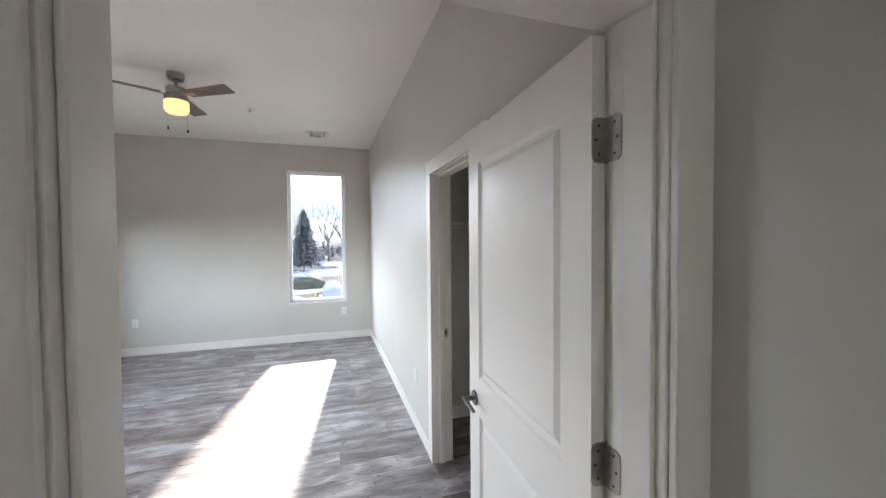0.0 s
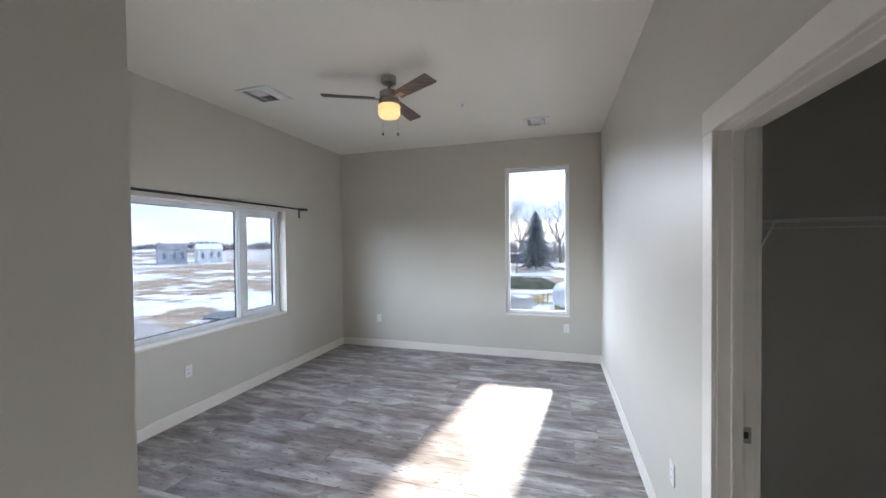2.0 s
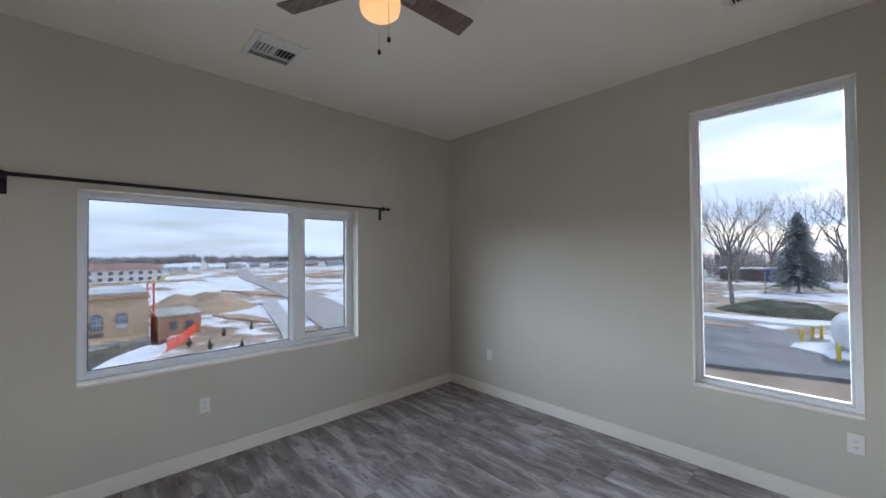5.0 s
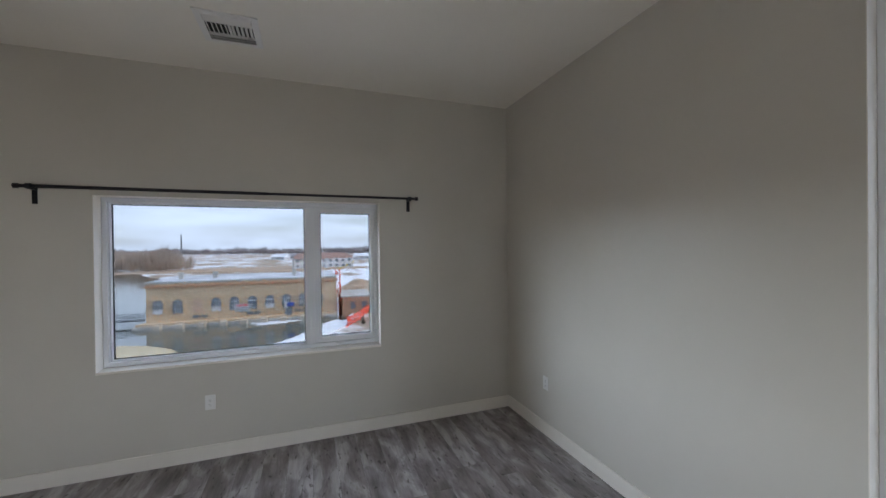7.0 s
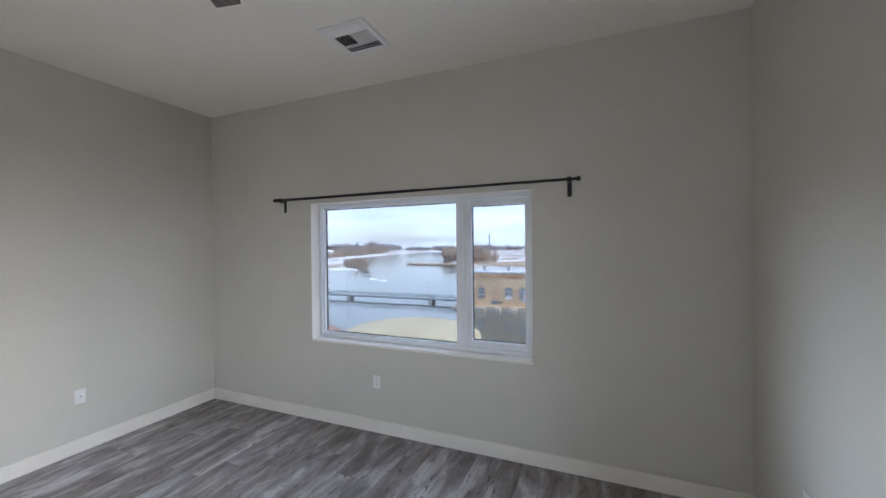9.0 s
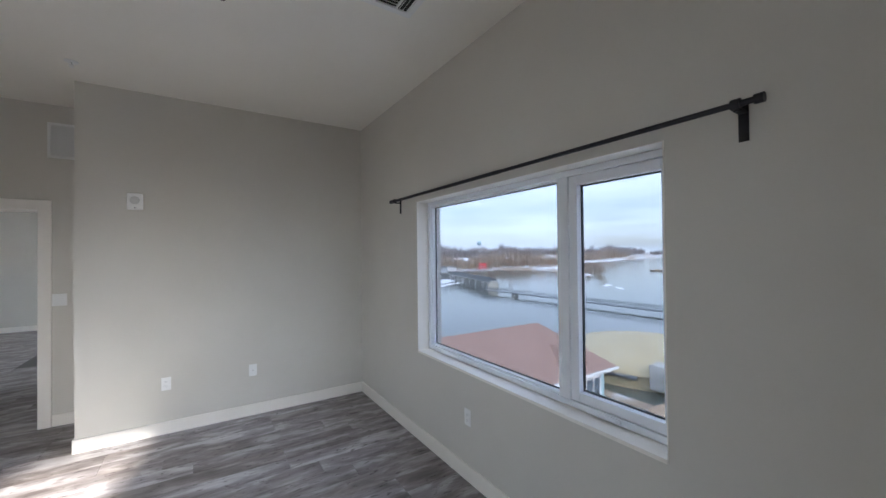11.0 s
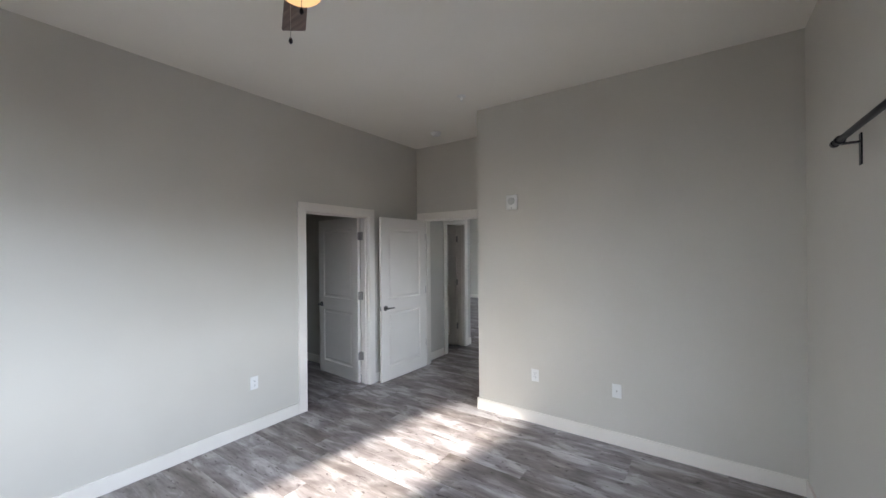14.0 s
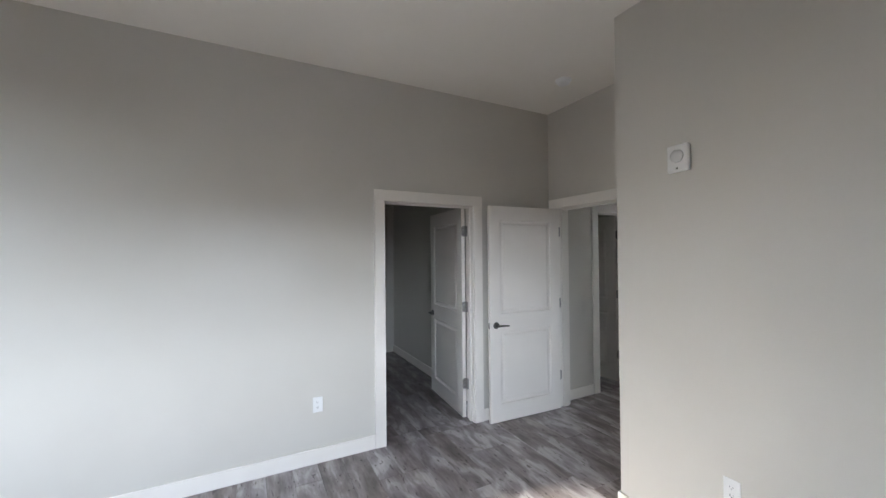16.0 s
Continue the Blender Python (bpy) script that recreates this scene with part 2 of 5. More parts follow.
setting("wall_entry", wall_with_hole("y", YE - TE, YE, -1.2, XE, -0.1, ZC + 0.1, (DE[0] - 0.02, DE[1] + 0.02, -0.1, DE[2] + 0.02)), M_WALL, "grey painted wall around the entry doorway", "wall")
setting("ceiling", B(XW - TO, XE + T, YE - TE, YN + TO, ZC, ZC + 0.2), M_CEIL, "plain painted bedroom ceiling", "ceiling")
# closet
setting("wall_closet_north", B(XE + T, 3.6, 3.22, 3.34, -0.1, 2.8), M_WALL, "grey painted closet wall behind the wire shelf", "wall")
setting("wall_closet_south", B(XE + T, 3.6, 1.415, 1.535, -0.1, 2.8), M_WALL, "grey painted closet wall", "wall")
setting("wall_closet_east", B(3.6, 3.72, 1.415, 3.34, -0.1, 2.8), M_WALL, "grey painted closet end wall", "wall")
setting("ceiling_closet", B(XE + T, 3.72, 1.415, 3.34, 2.74, 2.86), M_CEIL, "plain painted closet ceiling", "ceiling")
# hall and the room beyond it
XH, YH0, YH1 = 0.757, -0.50, 0.17
setting("wall_hall_east", wall_with_hole("x", XH, XH + T, -0.62, YE - TE, -0.1, 2.75, (YH0 + 0.06, YH1 - 0.06, -0.1, DE[2] + 0.02)), M_WALL, "grey painted hall wall with a narrow doorway", "wall")
setting("wall_hall_end", B(XH + T, 4.2, -0.62, -0.50, -0.1, 2.75), M_WALL, "grey painted wall between hall closet and living room", "wall")
setting("wall_hall_closet", B(1.55, 1.67, -0.50, YE - TE, -0.1, 2.75), M_WALL, "grey painted back wall of the hall closet", "wall")
# added out of sight to keep stray daylight from the hall closet
setting("wall_hall_closet_north", B(XE + T, 1.67, YE - TE, YE, -0.1, 2.75), M_WALL, "unseen grey painted hall closet wall, closes a light leak", "wall")
setting("wall_hall_west", B(-1.32, -1.2, -2.0, YE, -0.1, 2.75), M_WALL, "grey painted hall wall", "wall")
setting("wall_living_south", B(-4.0, 4.2, -6.07, -5.95, -0.1, 2.75), M_WALL, "grey painted wall of the far living room", "wall")
setting("wall_living_east", B(4.2, 4.32, -6.07, -0.5, -0.1, 2.75), M_WALL, "grey painted living room wall", "wall")
# the opening is out of view, put in so daylight reaches the hall
setting("wall_living_west", wall_with_hole("x", -4.12, -4.0, -6.07, -2.0, -0.1, 2.75, (-5.4, -2.5, 0.45, 2.35)), M_WALL, "grey painted living room wall with an unseen opening added for light", "wall")
setting("wall_living_north", B(-4.12, -1.32, -2.12, -2.0, -0.1, 2.75), M_WALL, "grey painted living room wall", "wall")
setting("ceiling_hall", B(-4.12, 4.32, -6.07, YE - TE, 2.65, 2.8), M_CEIL, "plain painted hall and living room ceiling", "ceiling")
floor = setting("floor", B(XW, 3.72, YE - TE, YN, -0.16, -0.006), M_SUB, "grey-brown wood-look vinyl plank floor", "floor")
floor_hall = setting("floor_hall", B(-4.0, 4.2, -5.95, YE - TE, -0.16, -0.006), M_SUB, "grey-brown vinyl plank floor of hall and living room", "floor")

# baseboards
BH, BT = 0.112, 0.014


def baseboard(x0, x1, y0, y1):
    setting("baseboard", B(x0, x1, y0, y1, 0.0, BH, bevel=0.003), M_TRIM, "white painted square-edged baseboard", "baseboard")


CW = 0.092     # casing width
baseboard(XW, XE, YN - BT, YN)
baseboard(XW, XW + BT, YS, YN - BT)
baseboard(XE - BT, XE, DC[1] + CW + 0.008, YN - BT)
baseboard(XE - BT, XE, YE + 0.001, DC[0] - CW - 0.008)
baseboard(XW + BT, XJ + BT, YS, YS + BT)
baseboard(XJ, XJ + BT, YE + BT, YS)
baseboard(XJ + BT, DE[0] - CW - 0.008, YE, YE + BT)
baseboard(XE + T, 3.6, 3.22 - BT, 3.22)
baseboard(XE + T, 3.6, 1.535, 1.535 + BT)
baseboard(XH - BT, XH, YH1 + 0.03, YE - TE - 0.02)
baseboard(XH - BT, XH, -0.62, YH0 - 0.03)
baseboard(-4.0, 4.2, -5.95, -5.95 + BT)


# ---- doorways ----
def casing_set(name, label, axis, a0, a1, top, faces, depth):
    """Jambs, stops and casing round a doorway. axis: the wall's own direction; faces: the wall's two faces (low, high); depth: where the stop stands."""
    d = thing(name, (0, 0, 0), label, "door frame", kind="structure")
    lo, hi = faces

    def piece(nm, u0, u1, v0, v1, z0, z1, bev=0.003):
        bm = B(u0, u1, v0, v1, z0, z1, bevel=bev) if axis == "x" else B(v0, v1, u0, u1, z0, z1, bevel=bev)
        part(nm, bm, M_TRIM, d)
    piece("jamb", a0 - 0.02, a0, lo - 0.001, hi + 0.001, 0.0, top + 0.02)
    piece("jamb", a1, a1 + 0.02, lo - 0.001, hi + 0.001, 0.0, top + 0.02)
    piece("head_jamb", a0, a1, lo - 0.001, hi + 0.001, top, top + 0.02)
    s0, s1 = depth
    piece("door_stop", a0, a0 + 0.012, s0, s1, 0.0, top)
    piece("door_stop", a1 - 0.012, a1, s0, s1, 0.0, top)
    piece("door_stop", a0 + 0.012, a1 - 0.012, s0, s1, top - 0.012, top)
    for f, sgn in ((lo, -1), (hi, 1)):
        v0, v1 = sorted((f + sgn * 0.0015, f + sgn * 0.018))
        piece("casing", a0 - 0.006 - CW, a0 - 0.006, v0, v1, 0.0, top + 0.006)
        piece("casing", a1 + 0.006, a1 + 0.006 + CW, v0, v1, 0.0, top + 0.006)
        w0, w1 = sorted((f + sgn * 0.0015, f + sgn * 0.020))
        piece("casing", a0 - 0.006 - CW, a1 + 0.006 + CW, w0, w1, top + 0.006, top + 0.006 + CW)
    return d


fr1 = casing_set("door_frame_1", "white painted frame of the bedroom doorway", "x", DE[0], DE[1], DE[2], (YE - TE, YE), (YE - 0.128, YE - 0.055))
fr2 = casing_set("door_frame_2", "white painted frame of the closet doorway", "y", DC[0], DC[1], DC[2], (XE, XE + T), (XE + 0.040, XE + 0.078))
casing_set("door_frame_3", "white painted frame of the narrow hall doorway", "y", YH0 + 0.08, YH1 - 0.08, DE[2], (XH, XH + T), (XH + 0.040, XH + 0.078))


def panel_leaf(width, height, thick):
    """A moulded two-panel door leaf: its hinge edge at x = 0, running to +x, y from 0 to thick."""
    bm = bmesh.new()
    st = 0.115
    cols = [0.0, st, width - st, width]
    rows_ = [0.0, 0.16, 0.845, 1.005, height - 0.135, height]
    for yf, s in ((0.0, 1), (thick, -1)):
        grid = [[bm.verts.new((x, yf, z)) for x in cols] for z in rows_]
        for j in range(5):
            for i in range(3):
                quad = (grid[j][i], grid[j][i + 1], grid[j + 1][i + 1], grid[j + 1][i])
                if i == 1 and j in (1, 3):
                    x0, x1, z0, z1 = cols[1], cols[2], rows_[j], rows_[j + 1]
                    ring = list(quad)
                    for inset, depth in ((0.007, 0.009), (0.016, 0.0125), (0.028, 0.0125), (0.046, 0.003)):
                        nxt = [bm.verts.new((x, yf + s * depth, z)) for x, z in
                               ((x0 + inset, z0 + inset), (x1 - inset, z0 + inset), (x1 - inset, z1 - inset), (x0 + inset, z1 - inset))]
                        for k in range(4):
                            bm.faces.new((ring[k], ring[(k + 1) % 4], nxt[(k + 1) % 4], nxt[k]))
                        ring = nxt
                    bm.faces.new(ring)
                else:
                    bm.faces.new(quad)
    bm.verts.ensure_lookup_table()
    edge = [e for e in bm.edges if e.is_boundary]
    bmesh.ops.bridge_loops(bm, edges=edge)
    bmesh.ops.recalc_face_normals(bm, faces=bm.faces)
    return bm


def leaf_plate(bm, m):
    """A hinge plate in the y-z plane with two rounded corners, its knuckle side at y = 0."""
    r_, w, h = 0.014, 0.040, 0.050
    out = [(0.0, -h)] + [(w - r_ + r_ * math.sin(a), -h + r_ - r_ * math.cos(a)) for a in (0, 0.52, 1.05, 1.571)]
    out += [(w - r_ + r_ * math.cos(a), h - r_ + r_ * math.sin(a)) for a in (0, 0.52, 1.05, 1.571)] + [(0.0, h)]
    lo = [bm.verts.new(m @ Vector((0.0, y, z))) for y, z in out]
    hi = [bm.verts.new(m @ Vector((0.0022, y, z))) for y, z in out]
    f = [bm.faces.new(lo), bm.faces.new(hi[::-1])]
    for k in range(len(out)):
        j = (k + 1) % len(out)
        f.append(bm.faces.new((lo[k], lo[j], hi[j], hi[k])))
    bmesh.ops.recalc_face_normals(bm, faces=f)


def jamb_plates(frame_ob, spots):
    for m in spots:
        bm = bmesh.new()
        leaf_plate(bm, m)
        hp = part("hinge_plate", bm, M_NICKEL, frame_ob, "satin nickel hinge plate")
        for y, k in ((0.022, -0.034), (0.030, 0.0), (0.022, 0.034)):
            b2 = tube(bmesh.new(), m @ Vector((-0.0008, y, k)), m @ Vector((0.0030, y, k)), 0.0035, n=8)
            part("screw", b2, M_SLOT, hp)


def door(name, at, width, label, mirror=1, lever_side=True):
    """A door on its hinges. The leaf runs along +x from the pin; mirror -1 puts its thickness on the -y side."""
    d = thing(name, at, label, "door", kind="structure")
    th, h = 0.035, 2.03
    leaf = panel_leaf(width, h, th)
    bmesh.ops.translate(leaf, verts=leaf.verts, vec=(0.004, 0.004, 0.010))
    if mirror < 0:
        bmesh.ops.scale(leaf, vec=(1, -1, 1), verts=leaf.verts)
        bmesh.ops.recalc_face_normals(leaf, faces=leaf.faces)
    part("leaf", leaf, M_DOOR, d)
    for z in (0.335, 1.075, 1.81):
        bm = bmesh.new()
        tube(bm, (0, 0, z - 0.045), (0, 0, z + 0.045), 0.0065, n=12)
        for k in (-0.0475, 0.0475):
            tube(bm, (0, 0, z + k - 0.004), (0, 0, z + k + 0.004), 0.0045, n=10)
        leaf_plate(bm, Matrix.Translation((0.0018, 0, z)))
        hinge = part("hinge", bm, M_NICKEL, d, "satin nickel butt hinge", smooth=True)
        for k in (-0.032, 0.0, 0.032):
            b2 = tube(bmesh.new(), (0.0019, 0.030 if k == 0 else 0.022, z + k), (0.0010, 0.030 if k == 0 else 0.022, z + k), 0.0035, n=8)
            part("screw", b2, M_SLOT, hinge)
    x, z = width - 0.062, 0.915
    for y, s in ((mirror * 0.004, -mirror), (mirror * 0.039, mirror)):
        bm = bmesh.new()
        tube(bm, (x, y, z), (x, y + s * 0.007, z), 0.032, 0.030, n=28)
        tube(bm, (x, y + s * 0.006, z), (x, y + s * 0.050, z), 0.0105, n=16)
        hub = part("rosette", bm, M_NICKEL_SHADED, d, "satin nickel rosette", smooth=True)
        bm = bmesh.new()
        tube(bm, (x + 0.010, y + s * 0.048, z), (x - 0.060, y + s * 0.050, z), 0.0092, 0.0085, n=14)
        tube(bm, (x - 0.056, y + s * 0.050, z), (x - 0.112, y + s * 0.047, z - 0.004), 0.0087, 0.0068, n=14)
        part("lever", bm, M_NICKEL_SHADED, hub, smooth=True)
    y0, y1 = sorted((mirror * 0.009, mirror * 0.034))
    part("latch_plate", B(width + 0.0035, width + 0.0055, y0, y1, z - 0.028, z + 0.028), M_NICKEL, d)
    y0, y1 = sorted((mirror * 0.015, mirror * 0.027))
    part("latch", B(width + 0.005, width + 0.014, y0, y1, z - 0.008, z + 0.008, bevel=0.002), M_NICKEL, d)
    return d


jamb_plates(fr1, [Matrix.Translation((DE[1] - 0.0024, YE, z)) @ Matrix.Diagonal((1, -1, 1, 1)) for z in (0.335, 1.075, 1.81)])
jamb_plates(fr2, [Matrix.Translation((XE + T, DC[0] + 0.0002, z)) @ Matrix.Rotation(radians(90), 4, "Z") @ Matrix.Diagonal((1, 1, 1, 1)) for z in (0.335, 1.075, 1.81)])
# bedroom door stands open into the room, beside the east wall
door("door_1", pose(0.668, YE + 0.006, 0, 0, 0, 87.6), 0.832, "white two-panel door standing open beside the east wall", mirror=1)
door("door_2", pose(XE + T + 0.006, DC[0] + 0.006, 0, 0, 0, -4.5), 0.845, "white two-panel closet door standing open into the dark closet", mirror=1)
door("door_3", pose(XH + T + 0.006, YH0 + 0.086, 0, 0, 0, 6.0), 0.50, "white two-panel hall closet door standing open", mirror=1)
strike = thing("strike_plate", (XE + 0.088, DC[1] - 0.001, 0.93), "satin nickel strike plate on the closet jamb", "strike plate")
part("plate", B(-0.016, 0.016, -0.0025, -0.0005, -0.030, 0.030, bevel=0.0006), M_NICKEL, strike)
# dark block on the plate stands in for the shaded latch opening
part("hole_shade", B(-0.007, 0.007, -0.0032, -0.0026, -0.012, 0.012), M_SLOT, strike)


# ---- windows ----
def ring_frame(bm, u0, u1, z0, z1, w, v0, v1, axis, bevel=0.003):
    for a0, a1, b0, b1 in ((u0, u0 + w, z0, z1), (u1 - w, u1, z0, z1), (u0 + w, u1 - w, z0, z0 + w), (u0 + w, u1 - w, z1 - w, z1)):
        if axis == "x":
            box(bm, a0, a1, v0, v1, b0, b1, bevel=bevel)
        else:
            box(bm, v0, v1, a0, a1, b0, b1, bevel=bevel)
    return bm


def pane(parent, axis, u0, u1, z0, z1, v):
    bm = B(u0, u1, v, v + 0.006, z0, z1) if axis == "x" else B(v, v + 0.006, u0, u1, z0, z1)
    p = part("pane", bm, M_GLASS, parent, "sealed glass pane, darkened to dim the view outside")
    # daylight enters undimmed; only what is seen through the pane is darkened
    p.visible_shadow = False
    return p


# wide window: fixed light and a crank casement; the glass lies 0.12 behind the wall's face
y0, y1, z0, z1 = BW
wx0, wx1 = XW - 0.185, XW - 0.105
YM = 4.430
win = thing("window_1", (0, 0, 0), "white vinyl window with a fixed light and a crank casement", "window", kind="structure")
part("window_frame", ring_frame(bmesh.new(), y0 + 0.004, y1 - 0.004, z0 + 0.022, z1 - 0.004, 0.034, wx0, wx1, "y"), M_VINYL, win)
part("mullion", B(wx0, wx1 + 0.001, YM - 0.042, YM + 0.030, z0 + 0.057, z1 - 0.039, bevel=0.003), M_VINYL, win)
part("glazing_bead", ring_frame(bmesh.new(), y0 + 0.038, YM - 0.042, z0 + 0.056, z1 - 0.038, 0.012, wx0 + 0.012, wx1 - 0.020, "y"), M_VINYL, win)
part("gasket", ring_frame(bmesh.new(), y0 + 0.050, YM - 0.054, z0 + 0.068, z1 - 0.050, 0.006, wx0 + 0.018, wx0 + 0.029, "y", 0), M_GASKET, win)
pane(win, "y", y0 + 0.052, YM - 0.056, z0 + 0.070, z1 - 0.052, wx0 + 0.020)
sash = part("casement_sash", ring_frame(bmesh.new(), YM + 0.030, y1 - 0.021, z0 + 0.058, z1 - 0.040, 0.050, wx0 + 0.008, wx1 - 0.012, "y"), M_VINYL, win)
part("gasket", ring_frame(bmesh.new(), YM + 0.080, y1 - 0.071, z0 + 0.108, z1 - 0.090, 0.006, wx0 + 0.018, wx0 + 0.032, "y", 0), M_GASKET, sash)
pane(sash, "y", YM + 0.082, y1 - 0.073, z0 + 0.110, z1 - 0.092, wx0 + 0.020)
bm = bmesh.new()
box(bm, wx1 - 0.004, wx1 + 0.016, YM + 0.20, YM + 0.33, z0 + 0.030, z0 + 0.052, bevel=0.006)
crank = part("crank_base", bm, M_VINYL, win)
bm = bmesh.new()
box(bm, wx1 + 0.016, wx1 + 0.026, YM + 0.21, YM + 0.31, z0 + 0.036, z0 + 0.050, bevel=0.004)
tube(bm, (wx1 + 0.012, YM + 0.22, z0 + 0.042), (wx1 + 0.028, YM + 0.22, z0 + 0.042), 0.009, n=12)
part("crank_handle", bm, M_VINYL, crank, smooth=True)
bm = bmesh.new()
box(bm, wx1 + 0.001, wx1 + 0.010, YM - 0.026, YM - 0.004, z0 + 0.17, z0 + 0.30, bevel=0.003)
box(bm, wx1 + 0.010, wx1 + 0.020, YM - 0.021, YM - 0.010, z0 + 0.19, z0 + 0.26, bevel=0.003)
part("sash_lock", bm, M_VINYL, win)
part("window_sill", B(XW - 0.24, XW + 0.004, y0 + 0.001, y1 - 0.001, z0 - 0.001, z0 + 0.019, bevel=0.003), M_TRIM, win)
bm = bmesh.new()
box(bm, XW - 0.105, XW + 0.002, y0 + 0.0005, y0 + 0.004, z0 + 0.019, z1 - 0.001)
box(bm, XW - 0.105, XW + 0.002, y1 - 0.004, y1 - 0.0005, z0 + 0.019, z1 - 0.001)
box(bm, XW - 0.105, XW + 0.002, y0 + 0.004, y1 - 0.004, z1 - 0.004, z1 - 0.0005)
part("reveal", bm, M_TRIM, win)

x0, x1, z0, z1 = TW
wy0, wy1 = YN + 0.060, YN + 0.140
win = thing("window_2", (0, 0, 0), "tall narrow fixed window with white vinyl frame", "window", kind="structure")
part("window_frame", ring_frame(bmesh.new(), x0 + 0.004, x1 - 0.004, z0 + 0.016, z1 - 0.004, 0.030, wy0, wy1, "x"), M_VINYL, win)
part("glazing_bead", ring_frame(bmesh.new(), x0 + 0.034, x1 - 0.034, z0 + 0.046, z1 - 0.034, 0.018, wy0 + 0.018, wy1 - 0.014, "x"), M_VINYL, win)
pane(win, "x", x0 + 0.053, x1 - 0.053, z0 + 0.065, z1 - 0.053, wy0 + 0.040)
part("window_sill", B(x0 + 0.001, x1 - 0.001, YN - 0.004, YN + 0.24, z0 - 0.001, z0 + 0.014, bevel=0.003), M_TRIM, win)
bm = bmesh.new()
box(bm, x0 + 0.0005, x0 + 0.004, YN - 0.002, wy0, z0 + 0.014, z1 - 0.001)
box(bm, x1 - 0.004, x1 - 0.0005, YN - 0.002, wy0, z0 + 0.014, z1 - 0.001)
box(bm, x0 + 0.004, x1 - 0.004, YN - 0.002, wy0, z1 - 0.004, z1 - 0.0005)
part("reveal", bm, M_TRIM, win)

# ---- curtain rod ----
RX, RZ = XW + 0.066, 2.098
rod = thing("curtain_rod", (XW, 3.96, RZ), "bare dark metal curtain rod above the wide window", "curtain rod")
rod_in = Matrix.Translation((-XW, -3.96, -RZ))


def rod_part(name, bm, smooth=False):
    bmesh.ops.transform(bm, verts=bm.verts, matrix=rod_in)
    return part(name, bm, M_BRONZE, rod, smooth=smooth)


rod_part("pole", tube(tube(bmesh.new(), (RX, 2.575, RZ), (RX, 4.1, RZ), 0.0125, n=20), (RX, 4.0, RZ), (RX, 5.345, RZ), 0.0105, n=20), True)
for ye in (2.575, 5.345):
    s = -1 if ye < 4 else 1
    rod_part("finial", tube(bmesh.new(), (RX, ye - s * 0.004, RZ), (RX, ye + s * 0.022, RZ), 0.0165, n=20), True)
for yb in (2.63, 5.29):
    bm = bmesh.new()
    box(bm, XW + 0.0005, XW + 0.005, yb - 0.015, yb + 0.015, RZ - 0.115, RZ + 0.020, bevel=0.001)
    box(bm, XW + 0.005, RX - 0.008, yb - 0.0125, yb + 0.0125, RZ - 0.020, RZ - 0.0125, bevel=0.001)
    tube(bm, (RX, yb - 0.013, RZ), (RX, yb + 0.013, RZ), 0.0185, n=20)
    rod_part("bracket", bm)


# ---- ceiling fan ----
FX, FY = -1.165, 3.99
fan = thing("ceiling_fan", (FX, FY, ZC), "three-blade brushed nickel ceiling fan with a lit frosted globe", "ceiling fan")
part("canopy", lathe(bmesh.new(), 0, 0, [(0.066, 0.0), (0.066, -0.040), (0.060, -0.055), (0.030, -0.064), (0.018, -0.066)]), M_NICKEL, fan, smooth=True)
part("downrod", tube(bmesh.new(), (0, 0, -0.064), (0, 0, -0.125), 0.0125, n=16), M_NICKEL, fan, smooth=True)
part("motor_housing", lathe(bmesh.new(), 0, 0, [(0.020, -0.108), (0.028, -0.114), (0.070, -0.122), (0.080, -0.132), (0.080, -0.178), (0.074, -0.182), (0.074, -0.192), (0.091, -0.198), (0.091, -0.240), (0.086, -0.243)], 40), M_NICKEL, fan, smooth=True)
part("globe", lathe(bmesh.new(), 0, 0, [(0.088, -0.242), (0.094, -0.250), (0.095, -0.305), (0.089, -0.330), (0.072, -0.345), (0.036, -0.353), (0.010, -0.355)], 40), M_GLOBE, fan, "lit frosted glass globe", smooth=True)
for ang in (87, -31, 207):
    bm = bmesh.new()
    ts = [0.0, 0.3, 0.7, 0.97, 1.0]
    rows_ = []
    for t_ in ts:
        r = 0.120 + t_ * 0.440
        w = 0.050 + 0.014 * t_ if t_ < 0.99 else 0.058
        rows_.append([(r, -w, 0.004), (r, w, 0.004), (r, w, -0.003), (r, -w, -0.003)])
    vs = [[bm.verts.new(p) for p in row] for row in rows_]
    for a, b in zip(vs, vs[1:]):
        for k in range(4):
            bm.faces.new((a[k], a[(k + 1) % 4], b[(k + 1) % 4], b[k]))
    bm.faces.new(vs[0])
    bm.faces.new(vs[-1][::-1])
    bmesh.ops.recalc_face_normals(bm, faces=bm.faces)
    m = Matrix.Translation((0, 0, -0.186)) @ pose(0, 0, 0, 0, 0, ang) @ pose(0, 0, 0, -12, 0, 0)
    bmesh.ops.transform(bm, verts=bm.verts, matrix=m)
    blade = part("blade", bm, M_BLADE, fan, "dark greyed wood blade")
    bm = bmesh.new()
    box(bm, 0.060, 0.205, -0.020, 0.020, -0.010, -0.0035, bevel=0.002)
    bmesh.ops.transform(bm, verts=bm.verts, matrix=m)
    part("blade_arm", bm, M_NICKEL, blade)
